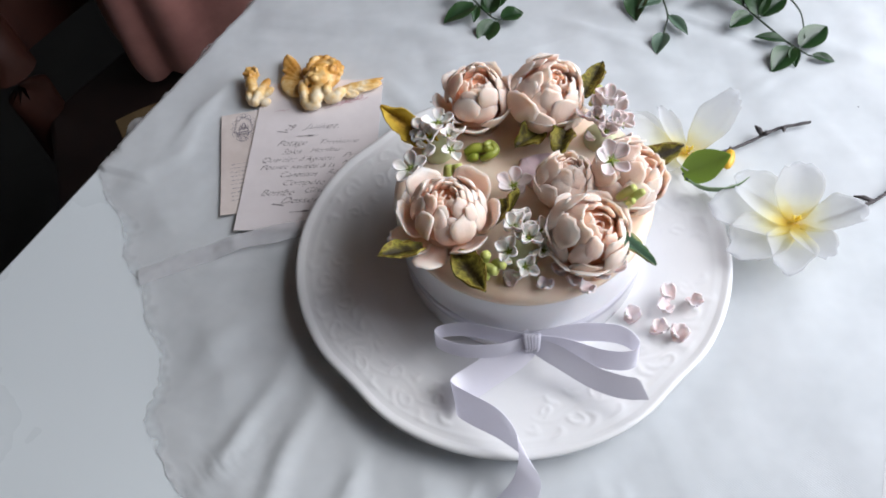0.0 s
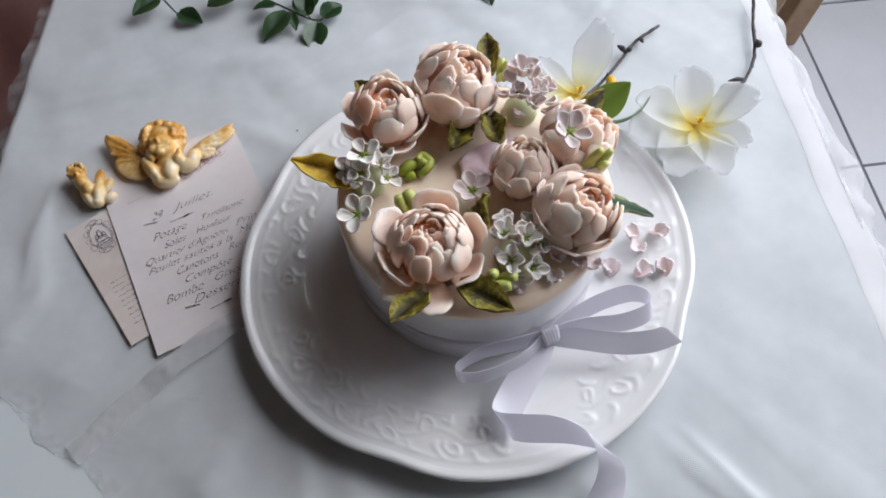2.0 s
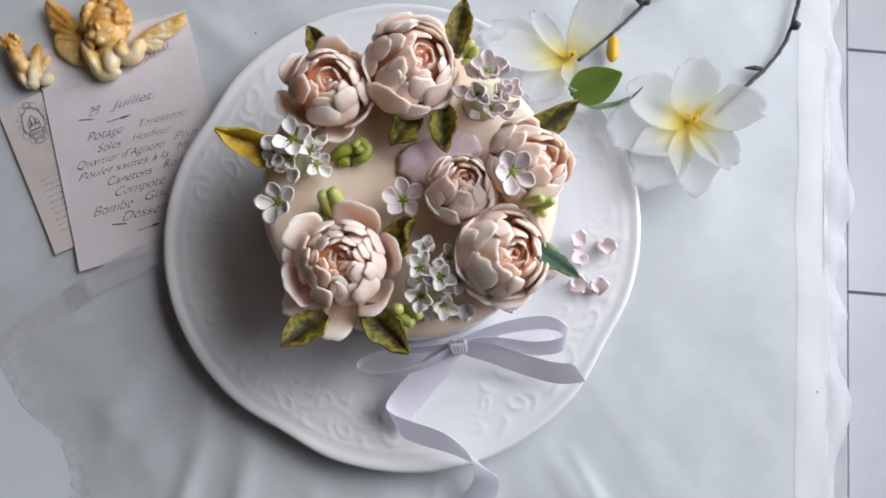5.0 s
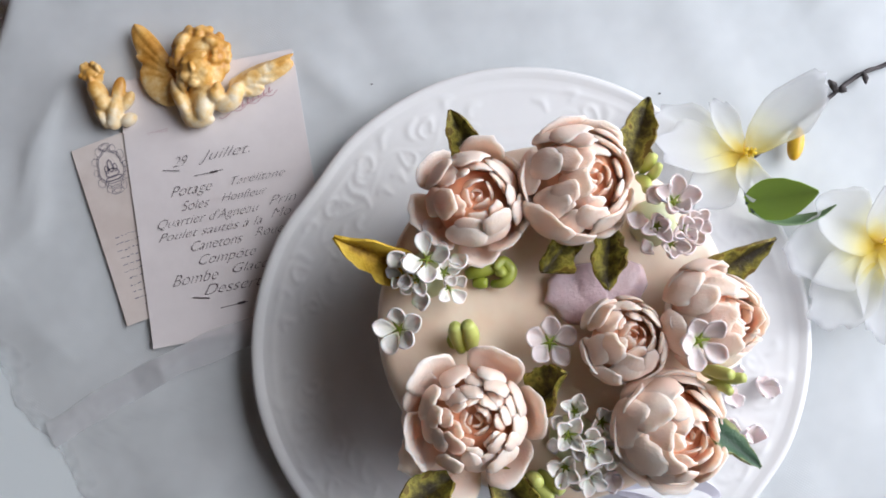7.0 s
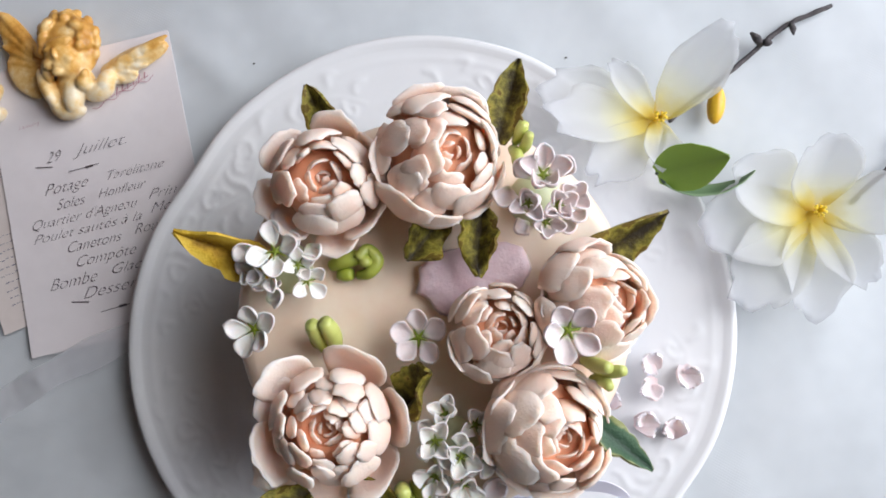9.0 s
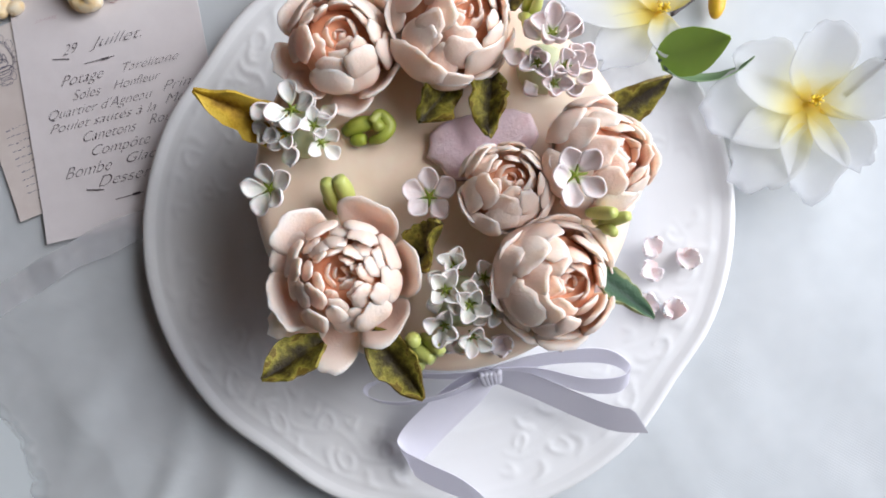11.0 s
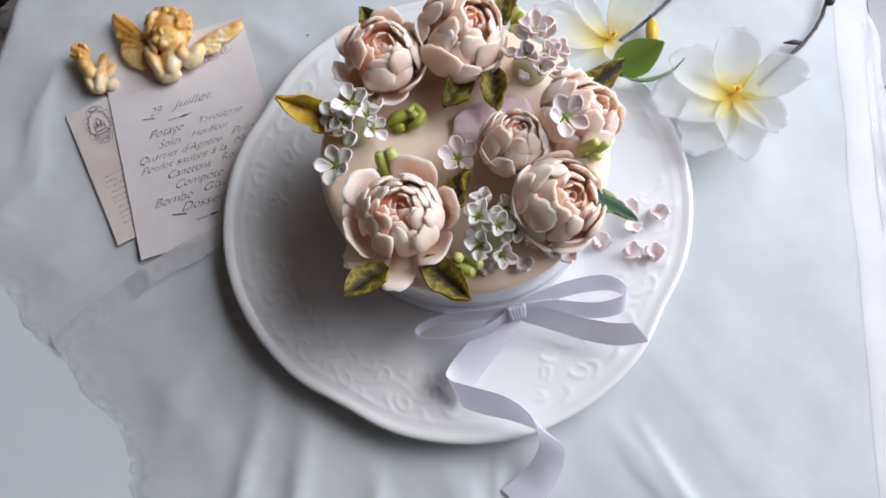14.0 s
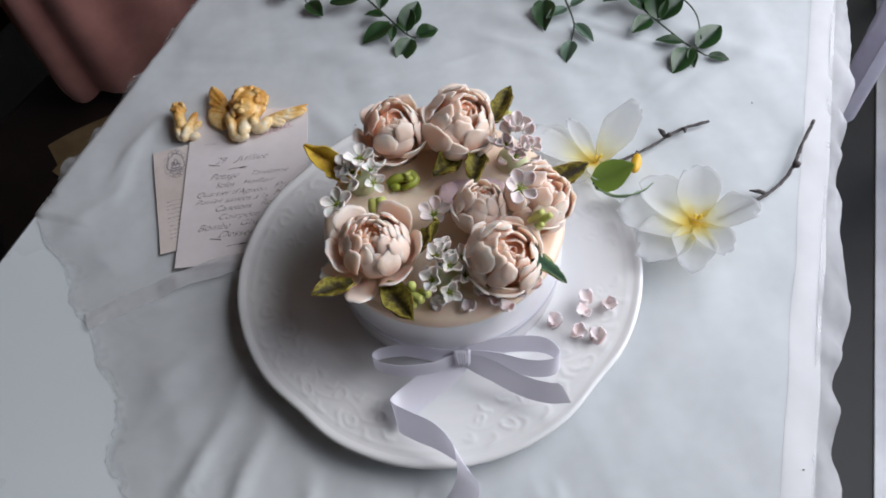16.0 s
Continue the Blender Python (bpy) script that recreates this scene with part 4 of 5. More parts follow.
peony((0.0345, -0.003, H), 0.0180, 18, 45, 14, "small half-open pale peach cream peony", SHUT_WHORLS, 1, ((195, 1.02, 0.35, 0.90, 0.10), (-90, 1.0, 0.0, 1.0, 0.06), (120, 0.95, 0.1, 0.9, 0.08)))
peony((0.0725, 0.0, H - 0.001), 0.0220, 38, -4, 15, "peach cream peony turned outwards over the edge", SHUT_WHORLS, 2, ((125, 1.04, 0.22, 0.95, 0.06), (90, 1.02, 0.05, 0.9, 0.06), (170, 0.9, 0.45, 0.9, 0.10), (-95, 1.0, -0.1, 1.0, 0.04)))
peony((0.0460, -0.0415, H + 0.002), 0.0230, 24, -28, 16, "open peach cream peony at the front of the cake", SHUT_WHORLS, 2, ((175, 1.05, 0.30, 0.85, 0.12), (135, 0.95, 0.50, 0.75, 0.10), (80, 1.0, 0.30, 0.9, 0.08), (-140, 1.12, -0.18, 0.95, 0.04), (-95, 1.10, -0.12, 1.0, 0.04), (-165, 1.02, -0.05, 0.85, 0.08), (30, 0.95, 0.2, 0.9, 0.08)))


def blossom(place, radius, normal, spin, material, seed, label="", parent=None, count=5, fold=0.0):
    """A small cream blossom with a green heart. fold: how far its petals close up lengthwise."""
    rnd = random.Random(seed)
    n = Vector(normal).normalized()
    turn = Vector((0, 0, 1)).rotation_difference(n).to_matrix()
    heart = bmesh.new()
    for vert in add_ball(heart, Vector(place) + n * radius * 0.06, (1, 1, 1), None, 20, 8):
        d = vert.co - Vector(place)
        flat = d - n * d.dot(n)
        a = math.atan2(flat.dot(turn @ Vector((0, 1, 0))), flat.dot(turn @ Vector((1, 0, 0)))) - radians(spin + 36)
        lobe = 0.10 + 0.30 * abs(math.cos(2.5 * a)) ** 6
        vert.co = Vector(place) + n * radius * (0.05 + 0.10 * d.dot(n)) + flat * radius * lobe
    if parent:
        ob = part("blossom", heart, BUD_GREEN, parent, "small blossom with a lime green heart")
    else:
        ob = thing("cream_blossom", place, label, "cream flower", "small blossoms on the cake")
        part("heart", heart, BUD_GREEN, ob, "lime green heart")
    for k in range(count):
        a = radians(spin) + 2 * math.pi * k / count + rnd.uniform(-0.13, 0.13)
        out = turn @ Vector((math.cos(a), math.sin(a), 0))
        t = radians(80 - 26 * fold + rnd.uniform(-16, 8))
        m = frame_of(Vector(place) + out * radius * 0.16, math.sin(t) * out + math.cos(t) * n, math.sin(t) * n - math.cos(t) * out)
        bm = spoon(m, radius * 0.86, radius * rnd.uniform(0.66, 0.76) * (1 - 0.12 * fold), 0.26 + 0.62 * fold * rnd.uniform(0.6, 1.2), rnd.uniform(6, 40) + 40 * fold * rnd.random(), 0.12, radius * 0.075, 0.42, 0.07, 6, 20, 0.4, rnd=rnd)
        part("petal", bm, material, ob)
    return ob


blossom((-0.0575, 0.0165, 0.832), 0.0122, (-0.25, -0.1, 0.95), 18, WHITE_BLOOM, 21, "single white five-petalled cream blossom at the cake's edge")
blossom((0.0577, -0.0062, 0.8625), 0.0128, (0.05, -0.25, 0.95), 30, PINK_BLOOM, 22, "single pale pink five-petalled cream blossom between peonies")
blossom((0.0045, 0.0005, 0.833), 0.0128, (-0.1, 0.05, 1), 5, PINK_BLOOM, 23, "pale pink cream blossom low beside a dark leaf")


def cluster(place, blooms, material, seed, label, strays=()):
    """blooms: x, y, height, radius, petals, fold; strays: x, y, height, radius of single cupped petals, all in millimetres."""
    rnd = random.Random(seed)
    ob = thing("cream_blossom_cluster", place, label, "cream flower", "blossom clusters on the cake")
    mound = bmesh.new()
    add_ball(mound, Vector(place) + Vector((0, 0, 0.002)), (0.0105, 0.0105, 0.0095), None, 14, 8)
    part("mound", mound, material, ob, "rounded cream base")
    for k, (x, y, z, r, count, fold) in enumerate(blooms):
        q = Vector((x / 1000, y / 1000, CTOP + z / 1000))
        d = q - Vector((place[0], place[1], place[2] - 0.012))
        blossom(q, r / 1000, d, rnd.uniform(0, 72), material, seed * 10 + k, "", ob, count, fold)
    for x, y, z, r, heading in strays:
        q, a = Vector((x, y, z)) / 1000 + Vector((0, 0, CTOP)), radians(heading)
        m = frame_of(q - Vector((math.cos(a), math.sin(a), 0.1)) * r / 2000, (math.cos(a), math.sin(a), 0.25), (0.2 * math.cos(a), 0.2 * math.sin(a), 1))
        part("petal", spoon(m, r / 1000, r * 0.85 / 1000, 0.3, 45, 0.13, 0.0010, 0.5, 0.07, 6, 20, 0.25, rnd=rnd), material, ob)
    return ob


cluster((-0.0425, 0.038, CTOP), ((-41, 43, 21, 12.0, 4, 0.0), (-46, 36, 16, 9.5, 4, 0.3), (-34, 31, 10, 9.5, 4, 0.25), (-52, 38, 13, 9.0, 4, 0.45), (-35, 37, 15, 9.0, 4, 0.4)), WHITE_BLOOM, 31, "cluster of small white cream blossoms beside a yellow leaf", ((-28, 39, 14, 10.5, -70), (-45, 27, 11, 11, 5), (-54, 47, 15, 10.5, 120), (-53, 33, 11, 8, 200), (-33, 47, 16, 8, 40), (-47, 31, 9, 8, -120), (-51, 43, 16, 8, 160)))
cluster((0.059, 0.044, CTOP), ((62, 49, 28, 12.5, 5, 0.5), (55, 41, 23, 10.5, 4, 0.6), (65, 38, 22, 10, 4, 0.6), (60, 33, 20, 10.0, 4, 0.75), (70, 40, 19, 10, 4, 0.6)), PINK_BLOOM, 32, "cluster of small pinkish cream blossoms at the cake's back", ((47, 43, 20, 12, -115), (50, 33, 13, 9, -160), (56, 55, 22, 11, 110), (71, 53, 20, 11, 50), (55, 40, 18, 10, 200), (73, 32, 12, 9, -60), (68, 29, 10, 9, -90)))
cluster((0.008, -0.042, CTOP), ((4, -37, 22, 10.5, 4, 0.6), (12, -44, 22, 10.5, 4, 0.6), (1, -50, 18, 10.0, 4, 0.5), (19, -35, 16, 9.5, 4, 0.6), (20, -47, 14, 9.5, 4, 0.6), (10, -56, 12, 10.0, 4, 0.5), (9, -29, 17, 9.5, 4, 0.7)), WHITE_BLOOM, 33, "cluster of small greenish white cream blossoms at the front", ((0, -31, 16, 8, 140), (-3, -42, 12, 8, 180), (-1, -55, 13, 8.5, 220), (15, -51, 14, 8, -60), (24, -41, 10, 8, 0), (14, -37, 22, 8, 60), (6, -45, 22, 8, 250), (5, -61, 6, 8, -90)))


def cream_leaf(base, tip, width, material, label, normal=(0, 0, 1), fold=0.3, bend=14.0, twist=0.0, seed=1, droop=0.0, wave=0.05):
    b, t = Vector(base), Vector(tip)
    ob = thing("cream_leaf", b, label, "cream leaf", "cream leaves on the cake")
    part("blade", leaf(frame_of(b, t - b, normal), (t - b).length * 1.02, width, fold, bend, twist, 0.0012, 0.16, 15, 11, droop, random.Random(seed), wave), material, ob)
    return ob


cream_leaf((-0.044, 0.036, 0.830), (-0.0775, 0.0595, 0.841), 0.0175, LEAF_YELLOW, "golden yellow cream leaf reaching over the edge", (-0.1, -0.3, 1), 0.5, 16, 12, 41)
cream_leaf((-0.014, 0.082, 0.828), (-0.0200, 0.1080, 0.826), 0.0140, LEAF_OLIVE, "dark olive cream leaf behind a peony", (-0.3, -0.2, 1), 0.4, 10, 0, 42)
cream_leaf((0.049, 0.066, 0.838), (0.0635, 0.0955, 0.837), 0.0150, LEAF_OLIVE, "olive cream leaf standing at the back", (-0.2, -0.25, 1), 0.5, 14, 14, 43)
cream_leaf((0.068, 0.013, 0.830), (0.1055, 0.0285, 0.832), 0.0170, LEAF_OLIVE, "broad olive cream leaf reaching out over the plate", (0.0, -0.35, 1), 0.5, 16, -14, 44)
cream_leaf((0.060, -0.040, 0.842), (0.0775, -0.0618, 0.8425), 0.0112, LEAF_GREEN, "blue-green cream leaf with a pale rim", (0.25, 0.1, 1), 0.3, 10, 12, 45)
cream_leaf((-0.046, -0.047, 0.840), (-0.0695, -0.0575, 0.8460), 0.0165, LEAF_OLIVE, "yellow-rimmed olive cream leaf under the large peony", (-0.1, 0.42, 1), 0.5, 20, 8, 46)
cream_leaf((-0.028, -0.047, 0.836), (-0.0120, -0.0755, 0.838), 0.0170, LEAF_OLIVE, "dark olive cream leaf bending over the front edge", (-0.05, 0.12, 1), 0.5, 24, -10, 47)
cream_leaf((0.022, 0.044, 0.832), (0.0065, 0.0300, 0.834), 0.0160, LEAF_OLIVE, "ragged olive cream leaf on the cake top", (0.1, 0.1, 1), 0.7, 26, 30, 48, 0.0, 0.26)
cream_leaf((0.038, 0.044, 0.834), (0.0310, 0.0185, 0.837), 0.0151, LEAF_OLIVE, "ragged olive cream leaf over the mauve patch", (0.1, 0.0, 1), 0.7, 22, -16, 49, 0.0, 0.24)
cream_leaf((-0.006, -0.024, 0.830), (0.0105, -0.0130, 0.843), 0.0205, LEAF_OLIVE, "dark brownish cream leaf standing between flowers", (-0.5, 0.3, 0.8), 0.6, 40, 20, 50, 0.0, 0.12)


def bud(place, pieces, label):
    """A lump of short piped strokes, each a teardrop from a to b."""
    ob = thing("cream_bud", place, label, "cream bud", "green buds on the cake")
    for line, thick in pieces:
        pts = smooth_line([Vector(place) + Vector(q) / 1000 for q in line], 5)
        n = len(pts) - 1
        bm = bmesh.new()
        add_tube(bm, pts, [thick / 1000 * (0.35 + 0.75 * math.sin(math.pi * (0.12 + 0.72 * i / n)) ** 0.7) for i in range(n + 1)], 10)
        uv = bm.loops.layers.uv.verify()
        for f in bm.faces:
            for loop in f.loops:
                loop[uv].uv = (0.5, max(0, min(1, (loop.vert.co.z - place[2]) / 0.012)))
        part("stroke", bm, BUD_GREEN, ob)


bud((-0.015, 0.033, CTOP), [(((-10, 2, 2), (-4, 3, 5), (3, 3, 5)), 3.2), (((0, -4, 3), (5, -4, 6), (9, 0, 6), (6, 5, 7), (2, 2, 9)), 2.4), (((-8, -2, 2), (-2, -3, 4)), 2.6), (((3, 0, 6), (6, 1, 9)), 2.4)], "curled lime green cream bud on the cake top")
bud((-0.031, 0.007, CTOP), [(((-2, -4, 4), (-3, 3, 11), (-3, 7, 16)), 3.2), (((2, -4, 4), (3, 2, 12), (2, 7, 17)), 3.4), (((-5, -2, 2), (-5, 3, 6)), 2.6), (((0, 2, 4), (0, 5, 12)), 3.0)], "lime green cream bud behind the large peony")
bud((0.066, -0.021, 0.832), [(((-4, 2, 14), (0, 0, 22), (3, -1, 27)), 2.4), (((0, -3, 14), (4, -3, 22), (8, -3, 26)), 2.2), (((-2, -5, 12), (1, -6, 20), (2, -8, 24)), 2.0), (((0, 0, 0), (0, -2, 14)), 2.2)], "small lime green cream bud under a pink blossom")
bud((-0.011, -0.057, 0.826), [(((-4, 3, 3), (0, -1, 10), (5, -5, 13)), 3.0), (((2, 4, 4), (6, 1, 12), (9, -3, 15)), 2.6), (((-6, 0, 2), (-3, -4, 8), (0, -7, 11)), 2.6), (((-2, 4, 6), (-1, 4, 14), (0, 3, 18)), 2.8)], "lime green cream bud at the cake's front edge")
bud((0.056, 0.064, 0.832), [(((0, 2, 2), (2, 4, 8), (4, 7, 11)), 2.4), (((-2, 0, 2), (-1, -4, 9), (-2, -8, 12)), 2.2), (((1, -2, 2), (3, -1, 9), (5, 2, 13)), 2.0)], "narrow lime green cream bud at the back")


# loose petals on the cake's front and on the plate
def loose_petal(place, size, heading, tilt, seed, label, group):
    rnd = random.Random(seed)
    ob = thing("loose_cream_petal", place, label, "petal", group)
    a = radians(heading)
    along = Vector((math.cos(a), math.sin(a), math.tan(radians(tilt))))
    m = frame_of(Vector(place) + Vector((0, 0, 0.0012)) - along * size * 0.4, along, (0, 0, 1))
    part("petal", petal(m, size, size * 0.85, 0.62, 35, 0, 0.0012, 0.08, 0.35, rnd=rnd), PLATE_PETAL, ob)
    a += rnd.uniform(1.8, 2.6)
    along = Vector((math.cos(a), math.sin(a), 0.5))
    part("petal", petal(frame_of(Vector(place) + Vector((0, 0, 0.001)), along, (0, 0, 1)), size * 0.7, size * 0.6, 0.4, 45, 0, 0.0012, 0.06, 0.35, rnd=rnd), PLATE_PETAL, ob)


for k, (x, y) in enumerate(((0.078, -0.047), (0.100, -0.034), (0.097, -0.045), (0.114, -0.043), (0.092, -0.060), (0.103, -0.064))):
    loose_petal((x, y, plate_z(math.hypot(x, y))), 0.0125, 40 + 77 * k, 16, 60 + k, "pale pink cream petal fallen on the plate", "petals on the plate")
for k, (x, y, z) in enumerate(((0.021, -0.062, 0.0), (0.037, -0.059, 0.0), (0.052, -0.056, 0.0), (0.062, -0.050, -0.001), (0.002, -0.058, 0.0), (0.029, -0.052, 0.0), (0.044, -0.064, -0.0015))):
    loose_petal((x, y, CTOP + z), 0.010, 200 + 61 * k, 5, 80 + k, "pale peach cream petal lying on the glaze", "petals on the cake")


# ---- ribbon bow ----
bow = thing("ribbon_bow", (0.0135, -0.074, 0.776), "white satin ribbon bow with two loops and long tails", "ribbon")


def ribbon(name, points, width, across, label="", steps=10, cut=0):
    """A flat satin band along the points; across: the band's cross direction at each point."""
    line = smooth_line(points, steps)
    cross = smooth_line(across, steps)
    last = len(line) - 1
    grid = [[line[n] + cross[n].normalized() * width * (k / 6 - 0.5) for k in range(7) for n in (min(i, last - cut * k // 6),)] for i in range(last + 1)]
    part(name, add_sheet(bmesh.new(), grid, 0.0004), SATIN, bow, label)


K = Vector((0.0135, -0.0765, 0.783))
ribbon("loop", [K, (-0.006, -0.082, 0.783), (-0.028, -0.082, 0.784), (-0.0420, -0.0765, 0.785), (-0.0405, -0.071, 0.786), (-0.024, -0.070, 0.787), (-0.004, -0.074, 0.786), K], 0.0115, [(0, 0.3, 0.7), (0, 0.25, 0.9), (0, 0.25, 1), (0, 0.25, 1), (0, 0.2, 1), (0, 0.25, 1), (0, 0.3, 0.9), (0, 0.3, 0.6)], "loop of the bow")
ribbon("loop", [K, (0.034, -0.080, 0.783), (0.054, -0.089, 0.786), (0.069, -0.091, 0.789), (0.0735, -0.085, 0.791), (0.063, -0.077, 0.793), (0.038, -0.074, 0.790), K], 0.0118, [(0, 0.4, 0.7), (0, 0.5, 0.9), (0.1, 0.6, 0.8), (0.1, 0.6, 0.7), (0, 0.5, 0.8), (0, 0.6, 0.8), (0, 0.5, 0.8), (0, 0.4, 0.6)], "loop of the bow")
ribbon("tail", [K, (0.030, -0.085, 0.779), (0.048, -0.097, 0.779), (0.064, -0.106, 0.785), (0.079, -0.109, 0.790)], 0.0128, [(0.1, 0.5, 0.8), (0.3, 0.8, 0.6), (0.3, 0.85, 0.5), (0.3, 0.85, 0.45), (0.35, 0.85, 0.4)], "short tail of the bow", cut=7)
ribbon("tail", [K, (0.000, -0.084, 0.777), (-0.016, -0.094, 0.774), (-0.028, -0.103, 0.774), (-0.0315, -0.1090, 0.776), (-0.022, -0.1165, 0.779), (-0.006, -0.1265, 0.782), (0.006, -0.1385, 0.782), (0.0105, -0.1500, 0.773), (0.006, -0.160, 0.7625), (-0.004, -0.168, 0.7560), (-0.018, -0.174, 0.7540)], 0.0186,
       [(0.2, -0.4, -0.8), (0.62, -0.62, -0.45), (0.72, -0.62, -0.32), (0.5, -0.72, -0.45), (0.12, -0.75, -0.62), (0.02, -0.75, -0.65), (0.1, -0.74, -0.66), (0.35, -0.70, -0.62), (0.65, -0.50, -0.55), (0.6, -0.6, -0.4), (0.5, -0.8, -0.15), (0.45, -0.85, -0.05)], "long curling tail of the bow")
knot = bmesh.new()
for k in range(5):
    a = -0.5 + 0.25 * k
    add_tube(knot, smooth_line([K + Vector((-0.004 + 0.002 * k, 0.001, 0.008)), K + Vector((-0.003 + 0.0016 * k, -0.0035, 0.002)), K + Vector((-0.003 + 0.0014 * k, -0.003, -0.005)), K + Vector((-0.002 + 0.001 * k, 0.002, -0.008))], 4), 0.0016, 7)
part("knot", knot, SATIN, bow, "gathered knot of the bow")


# ---- cards with writing ----
def card(name, corner, right, down, width, height, material, label, lift):
    """A paper card: corner is its upper corner on the side where writing begins."""
    ob = thing(name, (*corner, TOP), label, "card", "old cards on the table")
    r, d = Vector(right).normalized(), Vector(down).normalized()
    grid = []
    for i in range(15):
        row = []
        for j in range(11):
            s, t = i / 14, j / 10
            q = Vector(corner) + d * height * s + r * width * t
            z = lift + 0.0004 * math.sin(3 * t + 2 * s) + 0.0012 * (s**6) * (1 - t) ** 2
            row.append(Vector((q.x, q.y, z)))
        grid.append(row)
    part("sheet", add_sheet(bmesh.new(), grid, 0.0005), material, ob)
    return ob


def bars(parent, name, rects, material, z, origin, right, down, label=""):
    """Flat strokes of ink: x, y, width, height, slant in millimetres and degrees on the card."""
    bm = bmesh.new()
    r, d = Vector(right).normalized(), Vector(down).normalized()
    for x, y, w, h, slant in rects:
        c = Vector(origin) + (r * x + d * y) / 1000
        a = r * math.cos(radians(slant)) + d * math.sin(radians(slant))
        b = Vector((-a.y, a.x))
        p = [c + a * sx * w / 2000 + b * sy * h / 2000 for sx, sy in ((-1, -1), (1, -1), (1, 1), (-1, 1))]
        bm.faces.new([bm.verts.new((q.x, q.y, z)) for q in p])
    return part(name, bm, material, parent, label, False)


def write(parent, text, x, y, length, size, z, origin, right, down, material):
    """Slanted handwriting from the built-in font, from x on the line y, drawn out to a length; in millimetres."""
    data = bpy.data.curves.new("writing", "FONT")
    data.body, data.size, data.shear, data.offset = text, 1.0, 0.55, -0.022
    temp = bpy.data.objects.new("writing", data)
    scene.collection.objects.link(temp)
    mesh = bpy.data.meshes.new_from_object(temp.evaluated_get(bpy.context.evaluated_depsgraph_get()))
    bpy.data.objects.remove(temp)
    wide = max(v.co.x for v in mesh.vertices)
    r, d = Vector(right).normalized(), Vector(down).normalized()
    for v in mesh.vertices:
        q = Vector(origin) + (r * (x + v.co.x / wide * length) + d * (y - v.co.y * size)) / 1000
        v.co = (q.x, q.y, z)
    mesh.materials.clear()
    mesh.materials.append(material)
    ob = new("writing", mesh)
    ob.parent, ob.matrix_parent_inverse = parent, parent.matrix_basis.inverted()
    ob["label"] = "handwritten ink line"


back_o, back_r, back_d = (-0.2265, 0.141), (0.982, 0.187), (0.187, -0.982)
back = card("old_postcard", back_o, back_r, back_d, 0.066, 0.1015, PAPER_TAN, "aged tan card with an engraved oval emblem", TOP + 0.0024)
zb = TOP + 0.0034
ink = bmesh.new()
scrolls_round = [(18 + 8.2 * math.cos(k * 0.524), 17 + 12.2 * math.sin(k * 0.524), 1.5 + 0.5 * (k % 2), 1.7 + 0.4 * (k % 3), 0.22) for k in range(12)]
for cx, cy, rx, ry, w in ((18, 17, 6.6, 10, 0.3), (18, 17, 7.4, 11, 0.2), (18, 19.5, 3.6, 2.4, 0.5), (18, 22.5, 4.6, 1.2, 0.6), (18, 24.3, 3.8, 0.8, 0.4), (18, 15.5, 1.3, 3.4, 0.6), (15.5, 17, 0.9, 2.2, 0.4), (20.5, 17, 0.9, 2.2, 0.4), (18, 4, 3, 1.6, 0.3), (18, 30, 3.4, 1.4, 0.3), *scrolls_round):
    r, d = Vector(back_r).normalized(), Vector(back_d).normalized()
    inner, outer = [], []
    for k in range(36):
        a = 2 * math.pi * k / 36
        for ring, g in ((inner, -w / 2), (outer, w / 2)):
            wob = 1 + 0.05 * math.sin(7 * a)
            q = Vector(back_o) + (r * (cx + (rx + g) * wob * math.cos(a)) + d * (cy + (ry + g) * wob * math.sin(a))) / 1000
            ring.append(ink.verts.new((q.x, q.y, zb)))
    for k in range(36):
        ink.faces.new((inner[k], inner[(k + 1) % 36], outer[(k + 1) % 36], outer[k]))
part("emblem", ink, INK_PALE, back, "oval engraved emblem in grey-blue ink", False)
rnd = random.Random(5)
lines = []
for k in range(11):
    x = 7 + rnd.uniform(0, 2)
    while x < 27:
        w = rnd.uniform(0.8, 3.0)
        lines.append((x + w / 2, 54 + 3.9 * k + rnd.uniform(-0.3, 0.3), w, rnd.uniform(0.25, 0.6), rnd.uniform(-8, 8)))
        x += w + rnd.uniform(0.5, 1.2)
bars(back, "fine_writing", lines, INK_PALE, zb, back_o, back_r, back_d, "rows of fine unreadable handwriting")

front_o, front_r, front_d = (-0.1965, 0.1745), (1.0, 0.022), (0.012, -1.0)
front = card("menu_card", front_o, front_r, front_d, 0.0985, 0.1475, PAPER_GREY, "grey-white old menu card with slanted handwriting", TOP + 0.0036)
zf = TOP + 0.0048
for text, x, y, length, size in (("29", 24, 53, 9, 8), ("Juillet.", 40, 52.5, 27, 8), ("Potage", 20, 69, 24, 8), ("Tarélitane", 52, 68.5, 32, 6.5), ("Soles", 25, 77.5, 16, 7.5), ("Honfleur", 47, 76.5, 26, 6.5), ("Quartier d'Agneau", 10, 85, 57, 7), ("Prin", 72, 83, 16, 7), ("Poulet sautés à la", 10, 92, 58, 6.5), ("Mo", 72, 90, 12, 7), ("Canetons", 26, 100, 30, 7.5), ("Rouen", 62, 98.5, 20, 7), ("Compôte", 29, 108, 33, 7.5), ("Bombe", 14, 117, 26, 8.5), ("Glacée", 46, 115.5, 26, 7), ("Dessert", 30, 124.5, 33, 8)):
    write(front, text, x, y, length, size, zf, front_o, front_r, front_d, INK)
